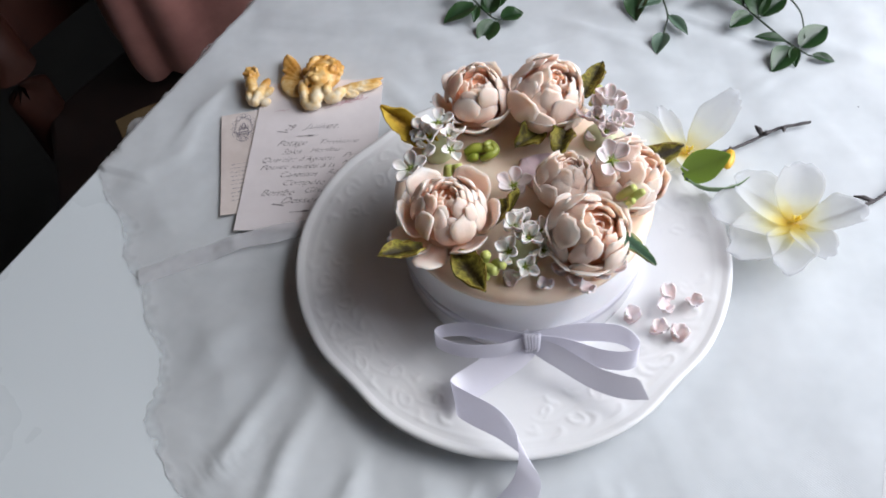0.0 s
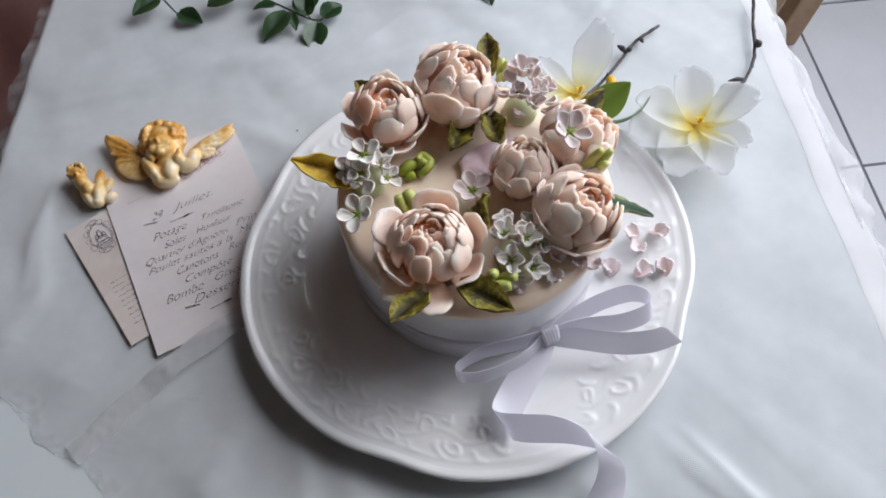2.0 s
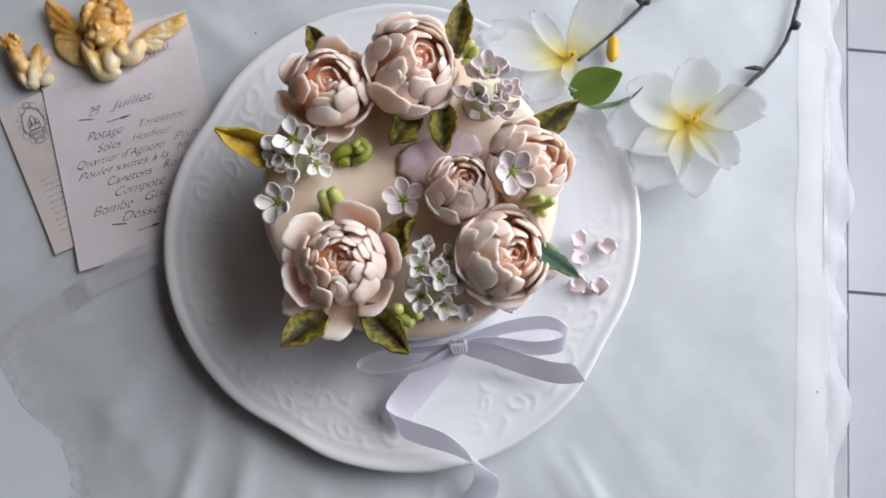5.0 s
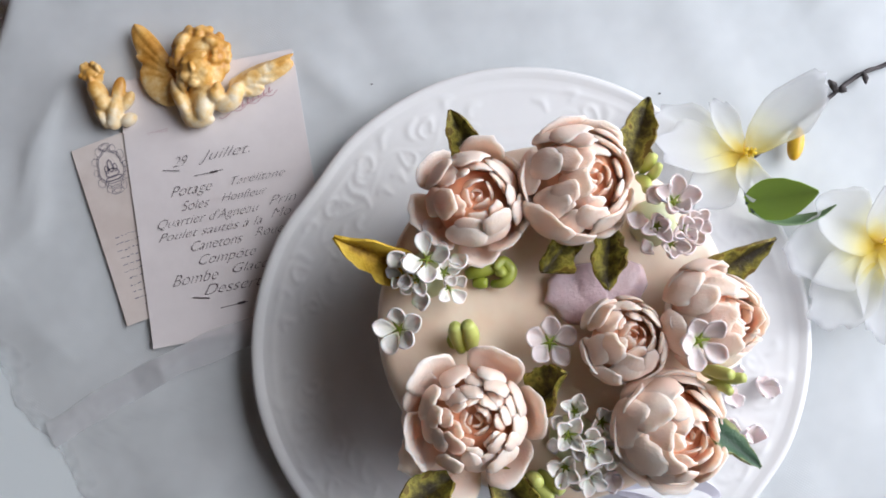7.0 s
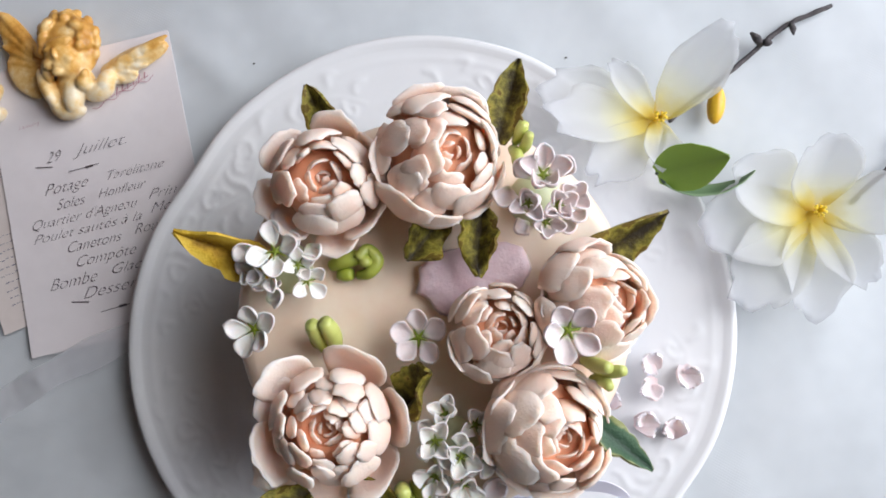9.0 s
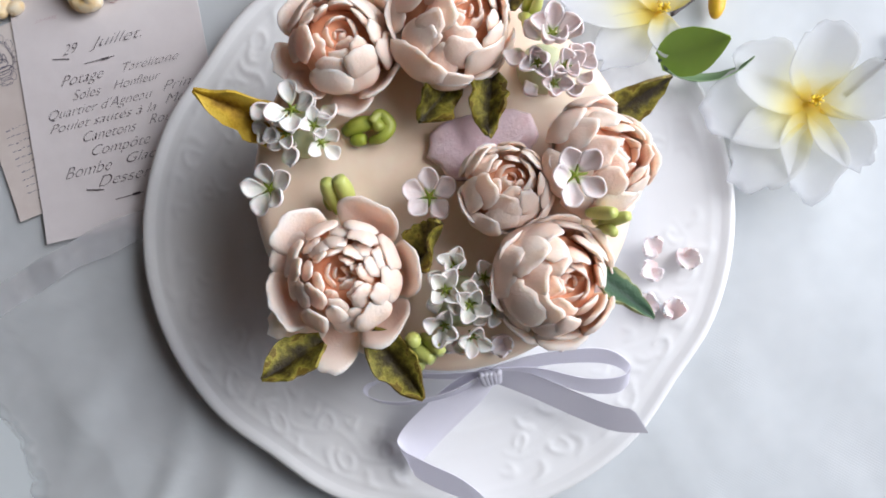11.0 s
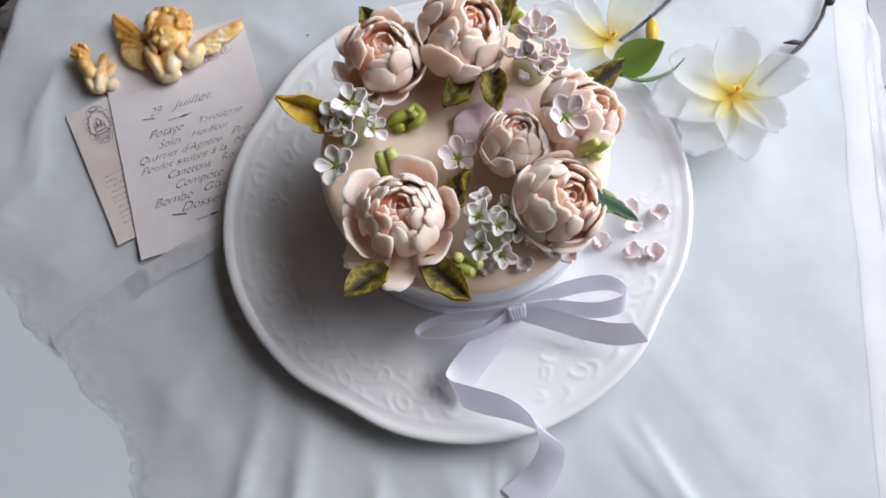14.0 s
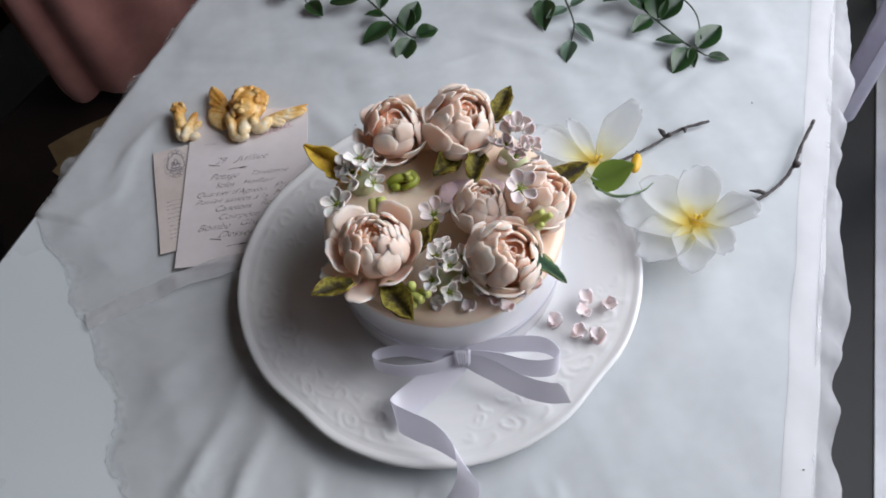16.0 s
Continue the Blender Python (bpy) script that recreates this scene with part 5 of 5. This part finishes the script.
for stroke in ((23, 54.5, 9, 0.5, 12), (43, 59.5, 16, 0.35, -2), (46, 59.5, 4, 1.1, -2), (46, 132.3, 15, 0.4, -3), (50, 132, 4, 1.2, -3), (29, 125.5, 9, 0.7, 12)):
    bars(front, "flourish", [stroke], INK, zf, front_o, front_r, front_d, "ink rules and flourishes")
write(front, "LA HAYE", 13, 32.5, 12, 2.6, zf, front_o, front_r, front_d, INK_RED)
red = [(54 + 1.3 * k, 31 - 0.35 * k + 0.8 * math.sin(k * 0.9), 1.5, 0.3, -15 + 40 * math.cos(k * 0.9)) for k in range(26)]
red += [(64 + 3.1 * k, 26 - 0.9 * k, 0.55, 3.4 + (k % 2), 16) for k in range(7)] + [(65 + 3.1 * k, 26.8 - 0.9 * k, 2.0, 0.4, -30) for k in range(7)]
bars(front, "red_ornament", red, INK_RED, zf, front_o, front_r, front_d, "faded red printed ornament")



# ---- gilded figurines: one plain mesh each ----
def sculpt(name, place, shapes, voxel, label):
    bm = bmesh.new()
    for x, y, z, rx, ry, rz, ax, ay, az in shapes:
        add_ball(bm, (x / 1000, y / 1000, z / 1000), (rx / 1000, ry / 1000, rz / 1000), Euler([radians(a) for a in (ax, ay, az)]).to_matrix(), 18, 12)
    mesh = bpy.data.meshes.new(name)
    bm.to_mesh(mesh)
    bm.free()
    mesh.materials.append(GILT)
    ob = new(name, mesh)
    re = ob.modifiers.new("skin", "REMESH")
    re.mode, re.voxel_size, re.use_smooth_shade = "VOXEL", voxel, True
    sm = ob.modifiers.new("soft", "SMOOTH")
    sm.factor, sm.iterations = 0.5, 2
    ob.matrix_basis = place
    return tagged(ob, label, "figurine", "gilded figurines on the cards")


rnd = random.Random(3)
# ellipsoids: middle, half sizes in millimetres, turns in degrees
head = [(4, 9, 8, 14.5, 17, 9, 0, 0, 0), (2.6, 1.5, 14, 9, 10.5, 7.2, 0, 0, 8), (3.4, 7.5, 18.6, 7.2, 3, 2.6, 0, 0, 6), (2, 1.6, 20.9, 1.3, 2.9, 1.9, 0, 0, 6), (-2.6, -2.0, 18.6, 3.4, 3.0, 2.2, 0, 0, 0), (6.8, -1.2, 18.4, 3.4, 3.0, 2.2, 0, 0, 0), (1.4, -3.7, 20.0, 2.2, 0.8, 1.1, 0, 0, 6), (0.9, -6.6, 18.4, 3.0, 2.2, 2.2, 0, 0, 0), (-1.6, 5.3, 19.9, 2.8, 0.7, 1.0, 0, 0, 14), (6.4, 6.0, 19.6, 2.8, 0.7, 1.0, 0, 0, -4)]
head += [(-22, 15, 4.6, 24, 7.5, 2.6, 0, 0, 113), (-21, 1, 4.6, 15, 9, 2.6, 0, 0, 122), (34, -3, 4.4, 19, 6.2, 2.4, 0, 0, 12), (25, -8, 4.4, 10, 6, 2.4, 0, 0, -20)]
for k in range(74):  # curls round the crown
    a, r = rnd.uniform(-0.6, math.pi + 0.5), rnd.uniform(9.5, 16)
    size = rnd.uniform(1.5, 2.6)
    head.append((4 + r * math.cos(a), 10 + r * 1.06 * math.sin(a), 19.5 - 0.045 * r * r + rnd.uniform(-1.5, 1.5), size, size * rnd.uniform(1.0, 1.7), size, 0, 0, math.degrees(a) + rnd.uniform(-40, 40)))
head += [(-9.5, -10, 9, 4.2, 12, 6, 0, 0, 14), (-6.5, -3, 14, 2.6, 6, 3, 0, 0, 8), (-7, -19, 6, 5, 7, 5, 0, 0, 20), (2.5, -15, 9, 5.6, 10.5, 5.6, 0, 0, -14), (-2, -23, 6, 8, 4, 4.5, 0, 0, 0), (10, -12, 12, 4, 4.5, 4.5, 0, 0, -20), (12, -9, 14.5, 2.2, 3, 2.4, 0, 0, -30), (15, -16, 7, 8, 5, 5, 0, 0, 18), (19, -13, 8, 4.5, 7, 4.5, 0, 0, -30), (4, -10, 8, 10, 8, 6, 0, 0, 0)]
for root, tips, thick in (((-11, 2), ((-31, 37), (-32, 28), (-32.5, 19), (-31.5, 10), (-30, 2), (-26, -6), (-20, -12)), 3.0), ((19, -5), ((54, 5), (51.5, 1), (47, -3.5), (41, -8), (35, -11.5), (28, -14)), 2.5)):
    for n, (x, y) in enumerate(tips):  # long feathers, each lower than the one before
        long, turned = math.hypot(x - root[0], y - root[1]), math.degrees(math.atan2(y - root[1], x - root[0]))
        head.append(((x + root[0]) / 2, (y + root[1]) / 2, 5.9 - 0.2 * n, long / 2, thick * 0.85, 1.7, 0, 0, turned))
        for k in range(3):  # short covert feathers over them
            f = 0.28 + 0.17 * k + 0.05 * (n % 2)
            head.append((root[0] + (x - root[0]) * f, root[1] + (y - root[1]) * f, 7.3 - 0.3 * k - 0.15 * n, 3.6, 1.5, 1.1, 0, 0, turned))
sculpt("cherub_figurine", pose(-0.150, 0.167, TOP + 0.003, 0, 0, 0), head, 0.00062, "gold-painted ivory winged cherub figurine lying on the cards")
small = [(1, 12, 8, 5, 5.5, 6, 0, 0, 0), (2, 2, 8, 5, 9, 6.5, 0, 0, 14), (1, -9, 6, 3.2, 9, 5, 0, 0, 12), (9, -9, 7, 4, 9, 5.5, 0, 0, -22), (13, 1, 8, 3.5, 8, 3, 0, 20, -24), (16, -5, 6, 3, 6, 3, 0, 0, -40), (6, -15, 6, 4, 4, 4.5, 0, 0, 0), (14, -15, 5, 5, 3.6, 3.6, 0, 0, 20), (4, -4, 10, 4.5, 5, 4.5, 0, 0, 0), (1, 9.5, 13, 1.3, 1.8, 1.4, 0, 0, 0), (-1.8, 10.5, 12.2, 1.7, 1.5, 1.4, 0, 0, 0), (3.6, 10.5, 12.2, 1.7, 1.5, 1.4, 0, 0, 0)]
for k in range(26):
    a = rnd.uniform(-0.3, math.pi + 0.3)
    small.append((1 + 5.2 * math.cos(a), 13 + 4.6 * math.sin(a), rnd.uniform(6, 14), 1.6, 1.8, 1.6, 0, 0, 0))
sculpt("cherub_figurine", pose(-0.2065, 0.166, TOP + 0.001, 0, 0, 4), small, 0.0006, "small gold-painted ivory cherub figurine on the tulle")


# ---- artificial lilies and twigs ----
def silk_flower(place, petals, label, seed):
    """Each petal: tip x, y, z and width; it grows from the flower's heart."""
    rnd = random.Random(seed)
    ob = thing("silk_flower", place, label, "artificial flower", "white silk flowers")
    for tx, ty, tz, width in petals:
        d = Vector((tx, ty, tz)) - Vector(place)
        part("petal", spoon(frame_of(Vector(place) - Vector((0, 0, 0.002)), d, (0, 0, 1)), d.length * 1.03, width, 0.24, 24, 0.0, 0.0002, 0.62, 0.16, 8, 30, 0.2, 0.10, rnd=rnd), SILK, ob)
    heart = bmesh.new()
    for k in range(9):
        a = k * 2.4
        tip = Vector(place) + Vector((0.0026 * math.cos(a), 0.0026 * math.sin(a), 0.0035 + 0.001 * (k % 3)))
        add_tube(heart, [Vector(place), Vector(place).lerp(tip, 0.6) + Vector((0, 0, 0.001)), tip], [0.0004, 0.0004, 0.0007], 6)
    part("stamens", heart, STAMEN, ob, "thin yellow stamens")
    return ob


lily = silk_flower((0.127, 0.075, 0.772), [(0.073, 0.080, 0.786, 0.027), (0.107, 0.103, 0.786, 0.015), (0.160, 0.105, 0.795, 0.027), (0.089, 0.053, 0.777, 0.027), (0.121, 0.049, 0.781, 0.018), (0.075, 0.100, 0.777, 0.027)], "white silk flower with a yellow throat on a dark twig", 71)
lily2 = silk_flower((0.1885, 0.0185, 0.766), [(0.149, 0.046, 0.777, 0.034), (0.190, 0.052, 0.786, 0.034), (0.230, 0.012, 0.779, 0.029), (0.196, -0.020, 0.775, 0.026), (0.167, -0.024, 0.771, 0.032), (0.139, -0.012, 0.770, 0.036), (0.132, 0.018, 0.772, 0.040)], "large white silk flower with a yellow throat lying on the tulle", 72)


def twig(parent, points, radius, spurs, material=TWIG):
    line = smooth_line(points, 8)
    for k in range(1, len(line) - 1):
        line[k] = line[k] + Vector((noise.noise(line[k] * 300), noise.noise(line[k] * 310 + Vector((5, 0, 0))), 0)) * 0.0006
    bm = add_tube(bmesh.new(), line, [radius * (1 + 0.25 * noise.noise(q * 250)) for q in line], 8)
    for base, tip, r in spurs:
        add_tube(bm, [Vector(base), Vector(base).lerp(Vector(tip), 0.5) + Vector((0, 0, 0.001)), Vector(tip)], [r, r * 1.4, r * 0.4], 6)
    part("twig", bm, material, parent, "dark bark-covered twig")


twig(lily, [(0.133, 0.074, 0.766), (0.150, 0.083, 0.760), (0.168, 0.092, 0.757), (0.186, 0.102, 0.7565), (0.202, 0.1095, 0.7565), (0.2225, 0.1135, 0.757)], 0.0012, [((0.186, 0.102, 0.757), (0.181, 0.108, 0.761), 0.0016), ((0.202, 0.109, 0.757), (0.201, 0.103, 0.759), 0.0012), ((0.187, 0.103, 0.757), (0.190, 0.101, 0.760), 0.0016)])
twig(lily2, [(0.205, 0.019, 0.764), (0.228, 0.031, 0.758), (0.248, 0.041, 0.757), (0.262, 0.051, 0.757), (0.273, 0.063, 0.757), (0.284, 0.080, 0.758), (0.299, 0.101, 0.761)], 0.0013, [((0.247, 0.041, 0.757), (0.235, 0.0445, 0.758), 0.0013), ((0.273, 0.063, 0.758), (0.2775, 0.0625, 0.760), 0.0026)])
yellow = thing("yellow_bud", (0.1575, 0.0775, 0.757), "orange-yellow oval bud hanging under the twig", "bud")
bm = bmesh.new()
add_ball(bm, (0.1575, 0.0775, 0.7605), (0.0042, 0.0092, 0.0042), Euler((0, 0, radians(-20))).to_matrix(), 16, 12)
part("bud", bm, BUD_YELLOW, yellow)
twig(yellow, [(0.1595, 0.085, 0.762), (0.1605, 0.0885, 0.7605)], 0.0009, ())
green = thing("fabric_leaf", (0.121, 0.052, 0.79), "flat bright green fabric leaf beside the plate", "artificial leaf")
part("blade", leaf(frame_of((0.1185, 0.0490, 0.7800), Vector((0.1445, 0.0480, 0.8000)) - Vector((0.1185, 0.0490, 0.7800)), (-0.30, -0.42, 0.85)), 0.0335, 0.0225, 0.12, 8, 0, 0.0005, 0.02, rnd=random.Random(8)), LEAF_BRIGHT, green)
twig(green, [(0.1185, 0.0490, 0.7802), (0.121, 0.056, 0.776), (0.130, 0.070, 0.768)], 0.0008, (), STEM)
dull = thing("fabric_leaf", (0.125, 0.044, 0.78), "narrow curled grey-green fabric leaf beside the plate", "artificial leaf")
part("blade", leaf(frame_of((0.121, 0.0440, 0.7800), Vector((0.153, 0.0310, 0.7770)) - Vector((0.121, 0.0440, 0.7800)), (0.15, 0.75, 0.65)), 0.043, 0.012, 0.3, 95, 20, 0.0005, 0.02, nu=15, rnd=random.Random(9)), LEAF_DULL, dull)
twig(dull, [(0.121, 0.0440, 0.7800), (0.120, 0.051, 0.778), (0.128, 0.066, 0.770)], 0.0008, (), STEM)


# ---- ivy sprigs ----
def sprig(stem, leaves, label, material=IVY):
    """leaves: place along the stem (0 to 1), heading, length, width, rise."""
    ob = thing("ivy_sprig", stem[0], label, "artificial plant", "green sprigs on the tulle")
    line = smooth_line(stem, 8)
    part("stem", add_tube(bmesh.new(), line, [0.0011 - 0.0005 * i / len(line) for i in range(len(line))], 7), STEM, ob, "thin dark green stem")
    for n, (s, heading, length, width, rise) in enumerate(leaves):
        b = line[min(len(line) - 1, int(s * (len(line) - 1)))]
        a = radians(heading)
        d = Vector((math.cos(a), math.sin(a), rise))
        part("leaf", leaf(frame_of(b + d * 0.003, d, (0.1 * math.sin(n * 2), 0.1 * math.cos(n * 3), 1)), length * 1.2, width * 1.3, 0.38, 20, (n % 3 - 1) * 22, 0.0005, 0.02, 12, 9, 26, random.Random(n + 90)), material, ob)
        part("leaf_stalk", add_tube(bmesh.new(), [b, b + d * 0.004], 0.0006, 6), STEM, ob)
    return ob


Z = TOP + 0.006
sprig([(-0.075, 0.340, Z + 0.006), (-0.050, 0.297, Z + 0.006), (-0.028, 0.266, Z + 0.004), (-0.012, 0.246, Z), (-0.004, 0.239, Z)], [(1.0, 20, 0.016, 0.013, 0.1), (0.96, -120, 0.022, 0.015, -0.1), (0.80, 85, 0.021, 0.014, 0.3), (0.72, 60, 0.024, 0.015, 0.35), (0.62, -150, 0.026, 0.015, -0.05), (0.62, -100, 0.015, 0.006, 0.0), (0.5, 170, 0.014, 0.009, 0.1), (0.45, 75, 0.018, 0.009, 0.3), (0.3, -170, 0.024, 0.015, 0.1), (0.15, 20, 0.022, 0.014, 0.2)], "dark green artificial leaf sprig on the tulle")
sprig([(-0.115, 0.345, Z + 0.006), (-0.108, 0.318, Z + 0.005), (-0.102, 0.300, Z)], [(1.0, -50, 0.018, 0.012, 0.0), (0.6, 200, 0.020, 0.013, 0.1), (0.3, 30, 0.02, 0.013, 0.1)], "short green artificial leaf sprig at the back")
sprig([(0.120, 0.345, Z + 0.008), (0.125, 0.300, Z + 0.008), (0.131, 0.265, Z + 0.005), (0.135, 0.235, Z + 0.003), (0.131, 0.218, Z)], [(1.0, -110, 0.018, 0.011, -0.1), (0.75, -60, 0.02, 0.008, 0.0), (0.6, 20, 0.018, 0.009, 0.2), (0.6, -150, 0.018, 0.009, 0.1), (0.45, 60, 0.02, 0.010, 0.3), (0.4, -170, 0.018, 0.009, 0.2), (0.3, 0, 0.02, 0.012, 0.2), (0.2, 180, 0.02, 0.012, 0.2)], "greyish green artificial leaf sprig on the tulle", IVY_PALE)
sprig([(0.108, 0.330, Z + 0.008), (0.112, 0.290, Z + 0.006), (0.113, 0.268, Z + 0.003)], [(1.0, -95, 0.028, 0.016, 0.0), (0.6, 40, 0.022, 0.014, 0.3), (0.4, 150, 0.02, 0.013, 0.2)], "dark green artificial leaf sprig with one large hanging leaf")
sprig([(0.150, 0.330, Z + 0.010), (0.170, 0.285, Z + 0.008), (0.190, 0.250, Z + 0.006), (0.206, 0.225, Z + 0.003), (0.224, 0.200, Z), (0.237, 0.184, Z)], [(1.0, -15, 0.014, 0.007, -0.05), (0.92, 40, 0.026, 0.015, 0.15), (0.85, -130, 0.024, 0.015, -0.05), (0.85, -95, 0.016, 0.007, 0.0), (0.80, 165, 0.018, 0.009, 0.1), (0.62, 85, 0.026, 0.016, 0.3), (0.6, 35, 0.022, 0.013, 0.35), (0.55, -140, 0.020, 0.012, 0.1), (0.52, 120, 0.020, 0.011, 0.3), (0.4, 60, 0.022, 0.013, 0.3), (0.35, -160, 0.018, 0.009, 0.2), (0.2, 30, 0.022, 0.013, 0.2)], "dark green artificial leaf sprig trailing over the tulle")
bm = add_tube(bmesh.new(), smooth_line([(0.190, 0.252, Z + 0.006), (0.222, 0.245, Z + 0.012), (0.236, 0.225, Z + 0.010), (0.237, 0.200, Z + 0.003)], 6), 0.0007, 6)
loose = thing("trailing_vine", (0.19, 0.252, Z), "thin curved green stem beside the sprig", "stem")
part("stem", bm, STEM, loose)


# ---- chair with cloth and papers ----
SEAT = 0.45
chair = thing("chair", (-0.45, 0.45, 0), "dark mahogany armchair with a dark seat in the shade", "chair")
A, B, C, D = Vector((-0.638, 0.448, 0)), Vector((-0.440, 0.770, 0)), Vector((-0.08, 0.60, 0)), Vector((-0.475, 0.060, 0))
bm = bmesh.new()
low = [bm.verts.new((q.x, q.y, SEAT - 0.05)) for q in (A, B, C, D)]
top = [bm.verts.new((q.x, q.y, SEAT)) for q in (A, B, C, D)]
bm.faces.new(low), bm.faces.new(top[::-1])
for k in range(4):
    bm.faces.new((low[k], top[k], top[(k + 1) % 4], low[(k + 1) % 4]))
bmesh.ops.recalc_face_normals(bm, faces=bm.faces)
bmesh.ops.bevel(bm, geom=bm.edges[:], offset=0.012, segments=3, profile=0.5, affect="EDGES")
part("seat", bm, SEAT_DARK, chair, "dark padded seat")
middle = (A + B + C + D) / 4
for q in (C, D):
    w = q.lerp(middle, 0.08)
    part("leg", add_tube(bmesh.new(), [w, w.lerp(Vector((w.x, w.y, SEAT - 0.05)), 0.5), Vector((w.x, w.y, SEAT - 0.05))], [0.016, 0.02, 0.024], 10), MAHOGANY, chair)
back_dir = (B - A).normalized()
lean = Vector((-0.55, 0.25, 0))
for q in (A, B):
    line = [q + Vector((0, 0, 0.0)) + lean * 0.05, q + Vector((0, 0, SEAT)), q + lean * 0.02 + Vector((0, 0, 0.62)), q + lean * 0.09 + Vector((0, 0, 0.82)), q + lean * 0.17 + Vector((0, 0, 0.98))]
    part("back_post", add_tube(bmesh.new(), smooth_line(line, 6), 0.032, 12, 0.7), MAHOGANY, chair)
for z, high, bow, push in ((0.575, 0.05, 0.04, 0.02), (0.92, 0.05, 0.05, 0.14)):
    grid = []
    for i in range(13):
        s = i / 12
        q = A.lerp(B, s) + lean * (push + bow * math.sin(math.pi * s))
        grid.append([Vector((q.x, q.y, z + high * (t / 4 - 0.5) * 2 * (0.75 + 0.25 * math.sin(math.pi * s)))) for t in range(5)])
    part("back_rail", add_sheet(bmesh.new(), grid, 0.022), MAHOGANY, chair, "broad curved reddish rail")

drape = thing("pink_cloth", (-0.48, 0.62, SEAT), "dusty pink draped cloth hanging beside the table", "cloth")
bm, grid = bmesh.new(), []
plan = smooth_line([Vector(q) for q in ((-0.70, 0.80, 0), (-0.60, 0.655, 0), (-0.540, 0.550, 0), (-0.492, 0.497, 0), (-0.42, 0.505, 0), (-0.28, 0.60, 0), (-0.14, 0.71, 0), (0.06, 0.86, 0))], 14)
for i in range(40):
    s = i / 39
    row = []
    for j, q in enumerate(plan):
        t = j / (len(plan) - 1)
        side = (plan[min(j + 1, len(plan) - 1)] - plan[max(j - 1, 0)]).normalized().cross(Vector((0, 0, 1)))
        hem = SEAT + 0.006 + 0.012 * math.sin(t * 19 + 1) ** 2 - 0.43 * min(1.0, max(0.0, t - 0.62) / 0.06)
        fold = 0.013 * math.sin(t * 52 + 0.8 * s + 2.2 * math.sin(t * 9)) + 0.012 * noise.noise(Vector((t * 9, s * 1.5, 3)))
        round_in = -0.006 * max(0, 1 - s / 0.05) ** 2
        row.append(Vector((q.x, q.y, hem + (1.12 - hem) * s)) + side * (fold * (0.5 + 0.5 * s) + round_in - 0.03 * s))
    grid.append(row)
part("folds", add_sheet(bm, grid, 0.004), PINK_CLOTH, drape)
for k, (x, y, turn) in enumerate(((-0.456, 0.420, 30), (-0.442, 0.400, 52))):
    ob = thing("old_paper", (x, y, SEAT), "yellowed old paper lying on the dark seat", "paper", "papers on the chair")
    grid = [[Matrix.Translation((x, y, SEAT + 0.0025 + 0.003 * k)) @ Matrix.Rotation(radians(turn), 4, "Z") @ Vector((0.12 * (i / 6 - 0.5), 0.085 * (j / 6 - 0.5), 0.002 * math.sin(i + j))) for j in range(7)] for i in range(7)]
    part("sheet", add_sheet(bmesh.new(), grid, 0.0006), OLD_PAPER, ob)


# ---- things by the balcony door ----
curtain = thing("curtain", room(0.46, 0.62, 0.0), "pale lilac curtain drawn aside at the balcony door", "curtain")
bm, grid = bmesh.new(), []
for i in range(36):
    s = i / 35
    row = []
    for j in range(60):
        t = j / 59
        v, u = 0.41 + 0.09 * t, 0.62 + 0.30 * t
        z = 0.30 + s * 2.1
        q = room(v + 0.02 * math.sin(t * 24 + s), u, z)
        row.append(q)
    grid.append(row)
part("folds", add_sheet(bm, grid, 0.002), LILAC_CLOTH, curtain)
stool = thing("wooden_stand", (0.955, 0.55, 0), "pale varnished wooden stand leg on the balcony tiles", "stand")
for dx, dy in ((0.0, 0.0), (0.07, -0.03)):
    part("leg", add_box(bmesh.new(), Matrix.Translation((0.955 + dx, 0.545 + dy, 0.30)) @ Matrix.Rotation(radians(AXIS - 90), 4, "Z") @ Matrix.Rotation(radians(6), 4, "Y"), (0.05, 0.04, 0.60), 0.004), PINE, stool, "", False)
part("top_board", add_box(bmesh.new(), Matrix.Translation((1.06, 0.56, 0.61)) @ ROOM, (0.30, 0.30, 0.025), 0.004), PINE, stool, "", False)

for k, (x, y) in enumerate(((0.095, 0.118), (-0.058, 0.150), (0.262, 0.131), (0.214, -0.158))):
    crumb = bmesh.new()
    add_ball(crumb, (x, y, cloth_height(x, y) + 0.0008), (0.0007, 0.0005, 0.0004), None, 6, 4)
    part("crumb", crumb, SPECK, thing("crumb", (x, y, TOP), "tiny dark crumb on the tulle", "crumb", "crumbs"))

# ---- balcony tiles ----
tile_mesh = None
inv = ROOM.inverted()
corner = inv @ Vector((0.930, 0.203, 0))
for i in range(-1, 5):
    for j in range(-5, 6):
        v, u = corner.x + 0.41 * (i - 0.5), corner.y + 0.41 * (j + 0.5)
        if v + 0.2 < 0.70 or v > 2.4:
            continue
        if v - 0.2025 < 0.668:  # cut to meet the sill
            wide = v + 0.2025 - 0.668
            ob = part("tile", add_box(bmesh.new(), ROOM @ Matrix.Translation((0.668 + wide / 2, u, -0.003)), (wide, 0.405, 0.008), 0.0012), TILE, balcony, "", False)
            continue
        if tile_mesh is None:
            ob = part("tile", add_box(bmesh.new(), Matrix.Translation((0, 0, -0.003)), (0.405, 0.405, 0.008), 0.0012), TILE, balcony, "", False)
            tile_mesh = ob.data
        else:
            ob = new("tile", tile_mesh)
            ob.parent = balcony
        ob.matrix_basis = ROOM @ Matrix.Translation((v, u, 0))
